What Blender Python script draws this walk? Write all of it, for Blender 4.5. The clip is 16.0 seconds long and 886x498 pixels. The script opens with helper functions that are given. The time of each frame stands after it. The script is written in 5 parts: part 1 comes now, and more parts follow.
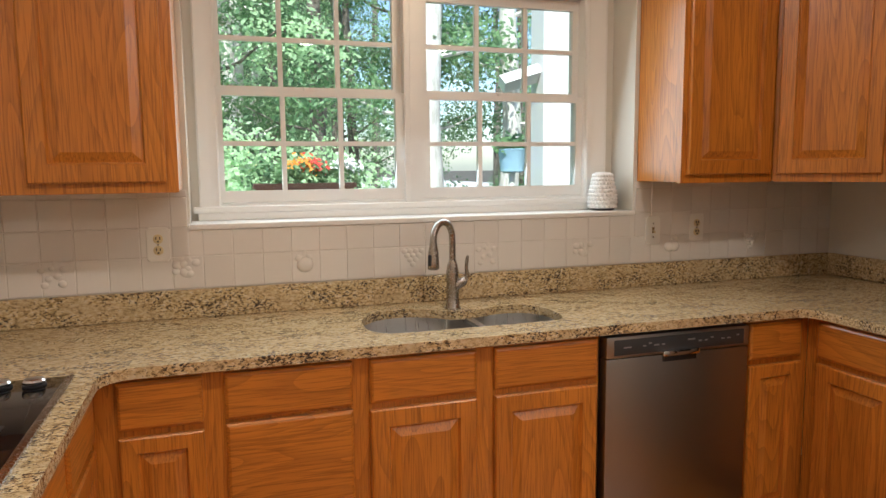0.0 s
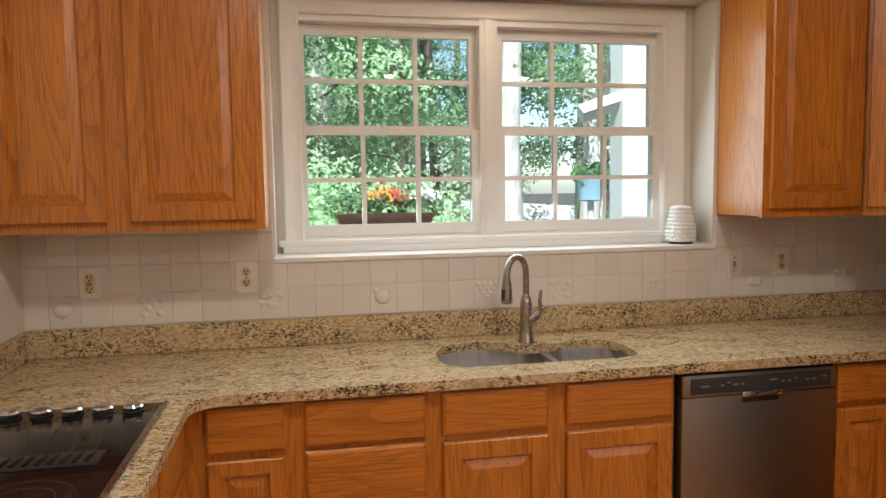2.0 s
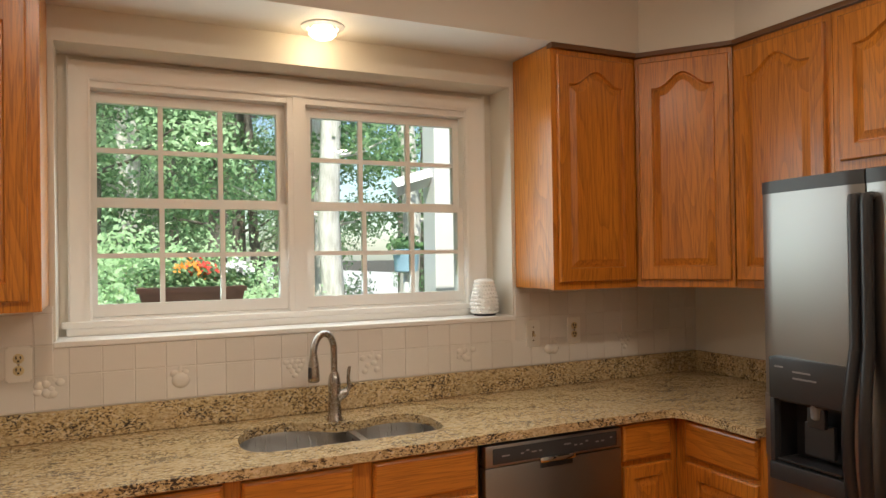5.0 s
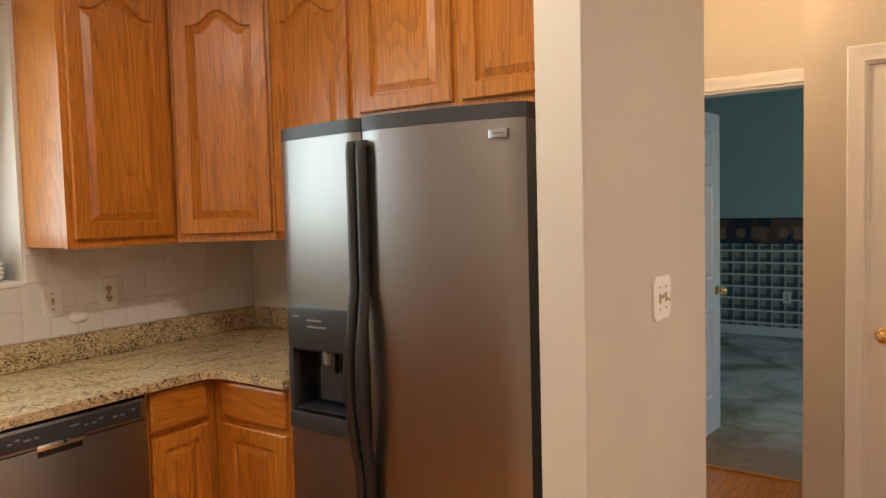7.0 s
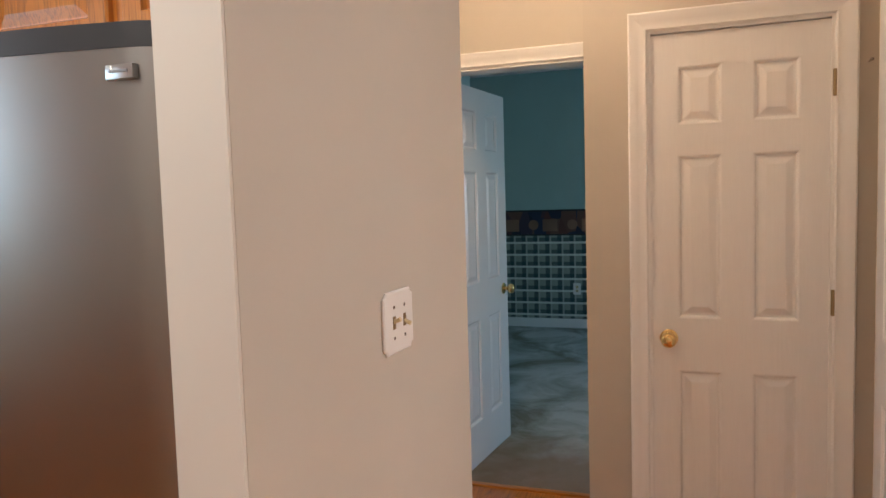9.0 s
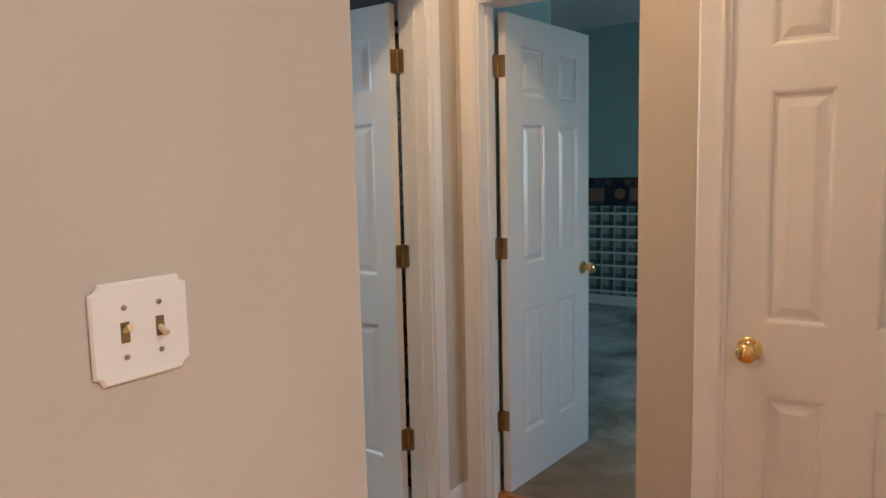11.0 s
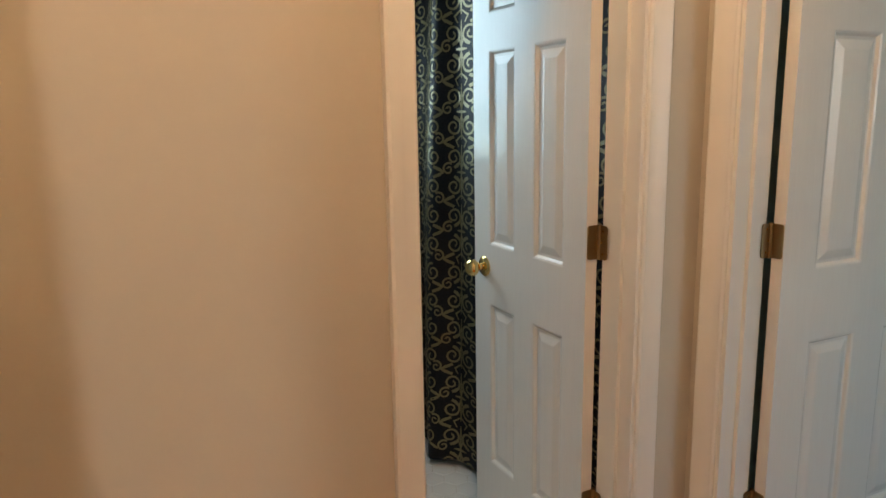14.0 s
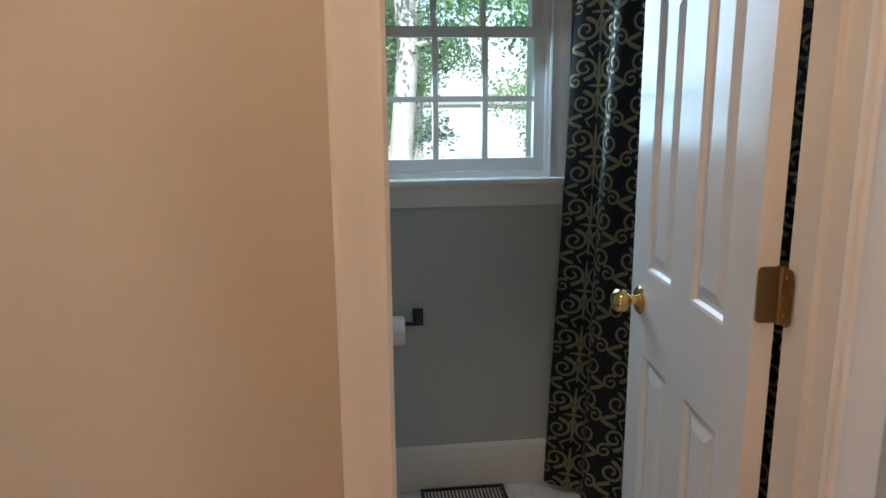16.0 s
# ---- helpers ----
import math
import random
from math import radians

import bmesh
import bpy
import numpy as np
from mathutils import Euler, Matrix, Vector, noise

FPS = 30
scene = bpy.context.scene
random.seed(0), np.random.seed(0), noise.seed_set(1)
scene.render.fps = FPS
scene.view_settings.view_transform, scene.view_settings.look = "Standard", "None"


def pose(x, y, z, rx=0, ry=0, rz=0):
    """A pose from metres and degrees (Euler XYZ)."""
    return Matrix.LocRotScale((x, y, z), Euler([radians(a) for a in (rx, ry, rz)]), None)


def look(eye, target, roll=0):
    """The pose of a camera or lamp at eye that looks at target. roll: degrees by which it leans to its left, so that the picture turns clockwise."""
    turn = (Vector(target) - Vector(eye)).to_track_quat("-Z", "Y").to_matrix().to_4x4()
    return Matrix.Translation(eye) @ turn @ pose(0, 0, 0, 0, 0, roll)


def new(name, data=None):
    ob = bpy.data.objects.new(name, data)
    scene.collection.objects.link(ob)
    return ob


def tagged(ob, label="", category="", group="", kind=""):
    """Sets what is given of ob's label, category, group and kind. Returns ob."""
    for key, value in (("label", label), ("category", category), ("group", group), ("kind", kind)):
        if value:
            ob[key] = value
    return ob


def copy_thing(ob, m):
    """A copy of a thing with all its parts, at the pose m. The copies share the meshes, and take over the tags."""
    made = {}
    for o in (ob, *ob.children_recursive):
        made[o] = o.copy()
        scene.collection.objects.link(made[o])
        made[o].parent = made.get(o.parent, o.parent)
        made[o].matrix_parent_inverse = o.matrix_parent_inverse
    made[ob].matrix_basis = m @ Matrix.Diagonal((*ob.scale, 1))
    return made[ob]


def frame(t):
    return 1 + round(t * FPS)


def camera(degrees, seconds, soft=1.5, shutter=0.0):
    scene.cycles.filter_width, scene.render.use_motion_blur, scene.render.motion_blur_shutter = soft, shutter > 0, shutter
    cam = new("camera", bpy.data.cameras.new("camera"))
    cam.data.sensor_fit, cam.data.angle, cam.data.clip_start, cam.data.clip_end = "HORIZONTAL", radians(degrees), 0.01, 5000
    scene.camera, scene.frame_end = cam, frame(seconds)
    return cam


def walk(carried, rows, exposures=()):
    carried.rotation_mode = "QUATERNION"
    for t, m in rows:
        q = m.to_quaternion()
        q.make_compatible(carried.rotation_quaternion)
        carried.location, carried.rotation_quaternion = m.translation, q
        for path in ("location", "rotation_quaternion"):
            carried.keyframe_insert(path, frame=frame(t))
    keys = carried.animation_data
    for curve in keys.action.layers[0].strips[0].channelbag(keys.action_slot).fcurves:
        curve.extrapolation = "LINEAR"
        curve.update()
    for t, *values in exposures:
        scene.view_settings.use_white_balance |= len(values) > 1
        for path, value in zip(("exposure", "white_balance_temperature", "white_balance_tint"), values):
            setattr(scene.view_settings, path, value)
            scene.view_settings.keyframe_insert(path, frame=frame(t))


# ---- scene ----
cam = camera(64.4, 16.0)
PATH = [
    (0, (0.207, 0.257, 1.438), (0.821, 2.147, 1.206), -0.5),
    (0.5, (0.207, 0.234, 1.439), (0.687, 2.162, 1.21), -0.6),
    (1, (0.205, 0.218, 1.448), (0.613, 2.164, 1.225), -0.7),
    (1.5, (0.206, 0.213, 1.47), (0.591, 2.164, 1.259), -0.7),
    (2, (0.221, 0.204, 1.485), (0.614, 2.158, 1.32), -0.8),
    (2.5, (0.224, 0.194, 1.504), (0.65, 2.145, 1.401), -0.9),
    (3, (0.224, 0.194, 1.5), (0.694, 2.138, 1.477), -0.9),
    (3.2, (0.223, 0.194, 1.499), (0.71, 2.134, 1.501), -0.9),
    (5.3, (0.292, 0.173, 1.519), (1.281, 1.911, 1.53), -0.9),
    (5.5, (0.299, 0.171, 1.512), (1.382, 1.852, 1.513), -0.9),
    (6, (0.37, 0.136, 1.486), (1.66, 1.665, 1.465), -0.9),
    (6.5, (0.462, 0.119, 1.467), (1.951, 1.452, 1.411), -1.2),
    (7, (0.648, 0.1, 1.476), (2.295, 1.229, 1.361), -1.5),
    (7.5, (0.803, 0.098, 1.464), (2.558, 1.045, 1.319), -1.6),
    (8, (0.939, 0.093, 1.454), (2.765, 0.895, 1.304), -1.6),
    (8.5, (1.114, 0.142, 1.461), (2.985, 0.832, 1.32), -1.7),
    (8.7, (1.197, 0.162, 1.459), (3.081, 0.819, 1.315), -1.7),
    (10.8, (2.028, -0.028, 1.403), (3.751, 0.964, 1.186), -1.4),
    (11, (2.068, -0.068, 1.399), (3.744, 0.999, 1.175), -1.3),
    (11.5, (2.196, -0.128, 1.388), (3.727, 1.13, 1.119), -1.3),
    (12, (2.363, -0.084, 1.396), (3.808, 1.264, 1.085), -1.2),
    (12.5, (2.504, -0.02, 1.386), (3.854, 1.414, 1.043), -1.2),
    (13, (2.676, 0.044, 1.408), (3.903, 1.579, 1.037), -1.2),
    (13.5, (2.849, 0.095, 1.4), (3.962, 1.713, 1.024), -1.3),
    (14, (3.033, 0.2, 1.401), (4.031, 1.891, 1.022), -1.0),
    (14.5, (3.176, 0.314, 1.39), (4.075, 2.059, 1.005), -0.6),
    (15, (3.379, 0.359, 1.392), (4.134, 2.167, 0.991), -0.9),
    (15.5, (3.528, 0.449, 1.356), (4.069, 2.333, 0.961), -0.9),
    (16, (3.656, 0.561, 1.364), (3.883, 2.505, 0.95), -0.5),
]
EXPOSURES = [(0, 0.80, 5900, 10), (3, 0.68, 6000, 10), (5.5, 0.58, 6550, 10), (6.5, 0.80, 6500, 10), (7.5, 1.18, 5750, 10), (8.5, 1.06, 5400, 10), (11, 1.10, 5500, 9), (12.5, 1.16, 6000, 10), (14.5, 1.18, 6500, 11), (15.5, 0.98, 6300, 13), (16, 1.0, 5750, 14)]
walk(cam, [(t, look(eye, target, roll)) for t, eye, target, roll in PATH], EXPOSURES)

# ---- world, sun, lamps ----
SUN_EL, SUN_AZ = 52, 200          # degrees; azimuth clockwise from +y
world = bpy.data.worlds.new("sky")
scene.world = world
world.use_nodes = True
sky = world.node_tree.nodes.new("ShaderNodeTexSky")
sky.sky_type, sky.sun_disc = "NISHITA", False
sky.sun_elevation, sky.sun_rotation = radians(SUN_EL), radians(SUN_AZ)
world.node_tree.nodes["Background"].inputs["Strength"].default_value = 0.15
world.node_tree.links.new(sky.outputs[0], world.node_tree.nodes["Background"].inputs["Color"])
sun = new("sun", bpy.data.lights.new("sun", "SUN"))
sun.data.energy, sun.data.angle, sun.data.color = 5.0, radians(0.5), (1, 0.95, 0.87)
sun.matrix_world = look((0, 0, 30), (-math.sin(radians(SUN_AZ)) * 30 / math.tan(radians(SUN_EL)),
                                     -math.cos(radians(SUN_AZ)) * 30 / math.tan(radians(SUN_EL)), 0))


def area(name, m, sx, sy, watts, colour):
    d = bpy.data.lights.new(name, "AREA")
    d.shape, d.size, d.size_y, d.energy, d.color = "RECTANGLE", sx, sy, watts, colour
    ob = new(name, d)
    ob.matrix_world = m
    return ob


def bulb(name, at, watts, colour, radius=0.06, spot=0):
    d = bpy.data.lights.new(name, "SPOT" if spot else "POINT")
    d.energy, d.color, d.shadow_soft_size = watts, colour, radius
    if spot:
        d.spot_size, d.spot_blend = radians(spot), 0.6
    ob = new(name, d)
    ob.location = at
    return ob


WARM = (1.0, 0.84, 0.66)
COOL = (0.62, 0.86, 1.0)
bulb("sink_lamp_light", (1.03, 2.765, 2.325), 1.05, (1.0, 0.74, 0.45), 0.035)


def downlight(name, x, y, watts, colour):
    ob = area(name, look((x, y, 2.728), (x, y + 0.001, 0)), 0.15, 0.15, watts, colour)
    ob.data.shape = "DISK"


downlight("kitchen_lamp_light", 0.1, 1.15, 7.8, WARM)
downlight("kitchen_lamp_light", 1.6, 1.15, 8.6, WARM)
# two unseen fill lamps, added to brighten the partition, closet and hall
downlight("breakfast_fill_light", 1.2, -1.6, 9, (1.0, 0.90, 0.79))
downlight("breakfast_fill_light", 2.7, -1.6, 21, (1.0, 0.90, 0.79))
bulb("hall_lamp_light", (3.6, 0.85, 2.66), 13, (1.0, 0.66, 0.37), 0.06)
area("bath_window_light", look((3.98, 2.84, 1.58), (3.98, 2.0, 1.2)), 0.48, 0.8, 3.8, COOL)
area("kitchen_window_light", look((1.0, 3.02, 1.75), (1.0, 1.0, 1.2)), 1.5, 0.8, 7, (0.85, 0.97, 1.0))
area("bedroom_window_light", look((6.6, -3.05, 1.5), (6.4, 0.5, 0.6)), 1.7, 1.2, 10.5, COOL)

# ---- materials ----


def mat(name, rough=0.5, metal=0.0, colour=(0.8, 0.8, 0.8)):
    m = bpy.data.materials.new(name)
    m.use_nodes = True
    b = m.node_tree.nodes["Principled BSDF"]
    b.inputs["Roughness"].default_value, b.inputs["Metallic"].default_value = rough, metal
    b.inputs["Base Color"].default_value = (*colour, 1)
    return m


def node(m, kind, links=None, **values):
    n = m.node_tree.nodes.new("ShaderNode" + kind)
    for key, v in values.items():
        n.inputs[key].default_value = v
    for key, src in (links or {}).items():
        m.node_tree.links.new(src, n.inputs[key])
    return n


def bsdf(m):
    return m.node_tree.nodes["Principled BSDF"]


def wire(m, key, src):
    m.node_tree.links.new(src, bsdf(m).inputs[key])


def coords(m, scale=(1, 1, 1), shuffle=True):
    tc = node(m, "TexCoord")
    src = tc.outputs["Object"]
    if shuffle:
        inf = node(m, "ObjectInfo")
        mul = node(m, "Math", {0: inf.outputs["Random"]})
        mul.operation = "MULTIPLY"
        mul.inputs[1].default_value = 37.0
        add = node(m, "VectorMath", {0: src, 1: mul.outputs[0]})
        src = add.outputs[0]
    mp = node(m, "Mapping", {"Vector": src})
    mp.inputs["Scale"].default_value = scale
    return mp.outputs[0]


def ramp(m, src, stops):
    r = node(m, "ValToRGB", {"Fac": src})
    els = r.color_ramp.elements
    while len(els) < len(stops):
        els.new(0.5)
    for e, (p, c) in zip(els, stops):
        e.position, e.color = p, (*c, 1)
    return r.outputs[0]


def noise_tex(m, vec, scale, detail=4, rough=0.55, distort=0.0):
    return node(m, "TexNoise", {"Vector": vec}, Scale=scale, Detail=detail, Roughness=rough, Distortion=distort).outputs["Fac"]


def mix(m, fac, a, b, mode="MIX"):
    n = m.node_tree.nodes.new("ShaderNodeMix")
    n.data_type, n.blend_type = "RGBA", mode
    for sock, v in ((n.inputs[0], fac), (n.inputs[6], a), (n.inputs[7], b)):
        if isinstance(v, (int, float)):
            sock.default_value = v
        elif isinstance(v, tuple):
            sock.default_value = (*v, 1)
        else:
            m.node_tree.links.new(v, sock)
    return n.outputs[2]


def math_node(m, op, a, b=None):
    n = m.node_tree.nodes.new("ShaderNodeMath")
    n.operation = op
    for i, v in enumerate((a, b)):
        if v is None:
            continue
        if isinstance(v, (int, float)):
            n.inputs[i].default_value = v
        else:
            m.node_tree.links.new(v, n.inputs[i])
    return n.outputs[0]


def bump(m, src, strength=0.2, dist=0.002):
    n = node(m, "Bump", {"Height": src}, Strength=strength, Distance=dist)
    wire(m, "Normal", n.outputs[0])


def oak(name, along):
    m = mat(name, 0.32)
    s = [1.0, 1.0, 1.0]
    s[along] = 0.13
    v = coords(m, tuple(s))
    rings = noise_tex(m, v, 5.0, 1.5, 0.4, 0.35)
    saw = math_node(m, "FRACT", math_node(m, "MULTIPLY", rings, 24.0))
    soft = math_node(m, "POWER", saw, 2.2)
    s2 = [220.0, 220.0, 220.0]
    s2[along] = 7.0
    pores = noise_tex(m, coords(m, tuple(s2)), 1.0, 2, 0.6)
    blotch = noise_tex(m, v, 2.2, 3)
    c = ramp(m, blotch, [(0.3, (0.50, 0.170, 0.018)), (0.7, (0.64, 0.238, 0.027))])
    c = mix(m, math_node(m, "MULTIPLY", soft, 0.45), c, (0.24, 0.076, 0.010))
    dark = ramp(m, pores, [(0.36, (0.55, 0.5, 0.45)), (0.50, (1, 1, 1))])
    c = mix(m, 0.75, c, dark, "MULTIPLY")
    wire(m, "Base Color", c)
    bump(m, pores, 0.12, 0.001)
    bsdf(m).inputs["Coat Weight"].default_value = 0.4
    bsdf(m).inputs["Coat Roughness"].default_value = 0.22
    return m


OAK_V, OAK_H, OAK_Y = oak("oak_vertical", 2), oak("oak_horizontal", 0), oak("oak_floor", 1)


def paint(name, colour, rough=0.6, var=0.05, grain=0.06):
    m = mat(name, rough)
    v = coords(m, shuffle=False)
    n1, n2 = noise_tex(m, v, 1.3, 3), noise_tex(m, v, 320, 2)
    lo = tuple(c * (1 - var) for c in colour)
    hi = tuple(min(1, c * (1 + var)) for c in colour)
    wire(m, "Base Color", ramp(m, n1, [(0.3, lo), (0.7, hi)]))
    bump(m, n2, grain, 0.001)
    return m


TAN = paint("tan_wall_paint", (0.54, 0.485, 0.40), 0.62)
CREAM = paint("cream_wall_paint", (0.66, 0.62, 0.54), 0.6)
CEIL = paint("ceiling_paint", (0.78, 0.76, 0.74), 0.8)
WHITE = paint("white_trim_paint", (0.80, 0.78, 0.74), 0.32, 0.02, 0.02)
GREEN = paint("green_wall_paint", (0.36, 0.49, 0.46), 0.65)
GREY = paint("grey_bath_paint", (0.50, 0.52, 0.49), 0.5)
PLASTIC = paint("white_plastic", (0.80, 0.77, 0.71), 0.3, 0.01, 0.0)
IVORY = paint("ivory_plastic", (0.70, 0.58, 0.33), 0.3, 0.01, 0.0)
PORCELAIN = paint("white_porcelain", (0.80, 0.79, 0.76), 0.15, 0.02, 0.0)


def door_paint():
    m = mat("moulded_door_paint", 0.2)
    v = coords(m, (90, 90, 5))
    g = noise_tex(m, v, 1.0, 3, 0.6, 1.5)
    wire(m, "Base Color", ramp(m, g, [(0.2, (0.77, 0.75, 0.72)), (0.8, (0.81, 0.79, 0.76))]))
    bump(m, g, 0.22, 0.0015)
    return m


DOOR = door_paint()


def granite():
    m = mat("granite", 0.16)
    v = coords(m, shuffle=False)
    sq = node(m, "Mapping", {"Vector": v})
    sq.inputs["Scale"].default_value = (0.6, 1.0, 1.0)
    vv = sq.outputs[0]
    big = noise_tex(m, vv, 14, 4, 0.6)
    mid = noise_tex(m, vv, 105, 5, 0.72, 0.4)
    fine = noise_tex(m, vv, 165, 4, 0.68)
    c = ramp(m, mid, [(0.36, (0.09, 0.06, 0.035)), (0.45, (0.46, 0.32, 0.145)), (0.54, (0.64, 0.50, 0.28)), (0.72, (0.72, 0.66, 0.52))])
    c = mix(m, ramp(m, big, [(0.48, (0, 0, 0)), (0.62, (0.45, 0.45, 0.45))]), c, (0.46, 0.36, 0.22))
    speck = math_node(m, "LESS_THAN", math_node(m, "ADD", fine, math_node(m, "MULTIPLY", big, 0.45)), 0.645)
    c = mix(m, speck, c, (0.05, 0.04, 0.035))
    wire(m, "Base Color", c)
    return m


GRANITE = granite()


def brushed(name, colour, rough, scale, strength=0.04):
    m = mat(name, rough, 1.0, colour)
    n = noise_tex(m, coords(m, scale), 1.0, 3, 0.6)
    r = node(m, "MapRange", {"Value": n})
    r.inputs[3].default_value, r.inputs[4].default_value = rough * 0.85, rough * 1.2
    wire(m, "Roughness", r.outputs[0])
    bump(m, n, strength, 0.0005)
    return m


STEEL = brushed("brushed_stainless", (0.32, 0.308, 0.295), 0.34, (3, 400, 400))
SINK = brushed("sink_steel", (0.50, 0.50, 0.50), 0.28, (300, 10, 10))
NICKEL = brushed("brushed_nickel", (0.42, 0.39, 0.35), 0.26, (200, 200, 200), 0.02)
CHROME = mat("chrome", 0.06, 1, (0.8, 0.8, 0.8))
BRASS = brushed("polished_brass", (0.78, 0.55, 0.22), 0.14, (60, 60, 60), 0.01)
AGED = brushed("aged_brass", (0.34, 0.25, 0.13), 0.36, (60, 60, 60), 0.05)
BLACK = mat("black_plastic", 0.35, 0, (0.018, 0.018, 0.02))
DARKGREY = paint("dark_grey_plastic", (0.032, 0.034, 0.037), 0.38, 0.1, 0.02)
GLASSTOP = mat("black_ceramic_glass", 0.05, 0, (0.006, 0.006, 0.007))
bsdf(GLASSTOP).inputs["Specular IOR Level"].default_value = 0.25
RINGINK = mat("burner_ring_print", 0.3, 0, (0.035, 0.032, 0.03))
DARKOAK = paint("dark_oak_moulding", (0.13, 0.055, 0.018), 0.4, 0.25, 0.1)
GROUT = paint("grout", (0.69, 0.645, 0.585), 0.8)
INK = mat("pale_print", 0.5, 0, (0.22, 0.22, 0.22))


def tile_mat():
    m = mat("glazed_tile", 0.10)
    inf = node(m, "ObjectInfo")
    wire(m, "Base Color", ramp(m, inf.outputs["Random"], [(0, (0.70, 0.655, 0.60)), (1, (0.76, 0.72, 0.67))]))
    bump(m, noise_tex(m, coords(m), 18, 2), 0.12, 0.002)
    return m


TILE = tile_mat()
RELIEF = paint("glazed_relief", (0.76, 0.72, 0.66), 0.14, 0.02, 0)


def pane_mat():
    m = mat("window_glass", 0.0)
    out = m.node_tree.nodes["Material Output"]
    tr, gl = node(m, "BsdfTransparent"), node(m, "BsdfGlossy", Roughness=0.01)
    tr.inputs[0].default_value = (0.96, 0.99, 0.98, 1)
    fr = node(m, "Fresnel", IOR=1.45)
    mx = node(m, "MixShader", {0: fr.outputs[0], 1: tr.outputs[0], 2: gl.outputs[0]})
    m.node_tree.links.new(mx.outputs[0], out.inputs[0])
    return m


PANE = pane_mat()


def glow(name, colour, strength):
    m = mat(name, 0.4)
    bsdf(m).inputs["Emission Color"].default_value = (*colour, 1)
    bsdf(m).inputs["Emission Strength"].default_value = strength
    return m


BULB = glow("lit_bulb", (1.0, 0.80, 0.52), 6)


def carpet():
    m = mat("grey_green_carpet", 0.95)
    v = coords(m, shuffle=False)
    big, fine = noise_tex(m, v, 2.1, 5, 0.62, 0.6), noise_tex(m, v, 260, 3)
    c = ramp(m, big, [(0.35, (0.24, 0.25, 0.19)), (0.48, (0.42, 0.45, 0.41)), (0.60, (0.62, 0.65, 0.62))])
    gap = node(m, "VectorMath", {0: v})
    gap.operation = "DISTANCE"
    gap.inputs[1].default_value = (4.75, 0.85, 0)
    stain = math_node(m, "ADD", gap.outputs["Value"], math_node(m, "MULTIPLY", noise_tex(m, v, 5, 4, 0.6), 0.5))
    c = mix(m, ramp(m, stain, [(0.55, (0.8, 0.8, 0.8)), (1.0, (0, 0, 0))]), c, (0.22, 0.14, 0.075))
    wire(m, "Base Color", mix(m, 0.4, c, ramp(m, fine, [(0.3, (0.5, 0.5, 0.5)), (0.7, (1, 1, 1))]), "MULTIPLY"))
    bump(m, fine, 0.6, 0.006)
    return m


CARPET = carpet()


def stripes(m, v, axis, freq, lo):
    sep = node(m, "SeparateXYZ", {0: v})
    f = math_node(m, "FRACT", math_node(m, "MULTIPLY", sep.outputs[axis], freq))
    return math_node(m, "LESS_THAN", f, lo)


def plaid():
    m = mat("plaid_wallpaper", 0.7)
    v = coords(m, shuffle=False)
    f = 1 / 0.131
    c = mix(m, math_node(m, "MULTIPLY", stripes(m, v, 1, f, 0.5), 0.75), (0.30, 0.33, 0.27), (0.015, 0.04, 0.045))
    c = mix(m, math_node(m, "MULTIPLY", stripes(m, v, 2, f, 0.5), 0.75), c, (0.025, 0.06, 0.065))
    c = mix(m, math_node(m, "MULTIPLY", stripes(m, v, 1, f, 0.14), 0.6), c, (0.62, 0.64, 0.55))
    c = mix(m, math_node(m, "MULTIPLY", stripes(m, v, 2, f, 0.17), 0.85), c, (0.74, 0.77, 0.68))
    wire(m, "Base Color", c)
    return m


PLAID = plaid()


def damask_cloth():
    m = mat("black_scroll_fabric", 0.55)
    bsdf(m).inputs["Specular IOR Level"].default_value = 0.22
    v = coords(m, (0.001, 1, 1), False)
    wire(m, "Base Color", ramp(m, noise_tex(m, v, 160, 2), [(0.3, (0.006, 0.006, 0.009)), (0.7, (0.014, 0.014, 0.018))]))
    bump(m, noise_tex(m, v, 500, 2), 0.3, 0.001)
    return m


CLOTH = damask_cloth()
SCROLL = paint("olive_gold_thread", (0.20, 0.165, 0.082), 0.3, 0.15, 0.2)
bsdf(SCROLL).inputs["Metallic"].default_value = 0.35


def leaf_mat(name, a, b):
    m = mat(name, 0.55)
    g = node(m, "NewGeometry")
    c = ramp(m, g.outputs["Random Per Island"], [(0, a), (1, b)])
    wire(m, "Base Color", c)
    tl = node(m, "BsdfTranslucent", {0: c})
    out = m.node_tree.nodes["Material Output"]
    mx = node(m, "MixShader", {1: bsdf(m).outputs[0], 2: tl.outputs[0]})
    mx.inputs[0].default_value = 0.5
    m.node_tree.links.new(mx.outputs[0], out.inputs[0])
    return m


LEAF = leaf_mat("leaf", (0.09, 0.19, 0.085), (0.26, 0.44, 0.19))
# lightened past natural foliage: the sunshine on the leaves is put into the colour
LEAF_SUN_TINT = leaf_mat("sun_tinted_leaf", (0.34, 0.55, 0.27), (0.60, 0.78, 0.46))


def bark(name, a, b):
    m = mat(name, 0.85)
    v = coords(m, (6, 6, 1.2))
    n = noise_tex(m, v, 3, 5, 0.65)
    wire(m, "Base Color", ramp(m, n, [(0.35, a), (0.65, b)]))
    bump(m, n, 0.6, 0.02)
    return m


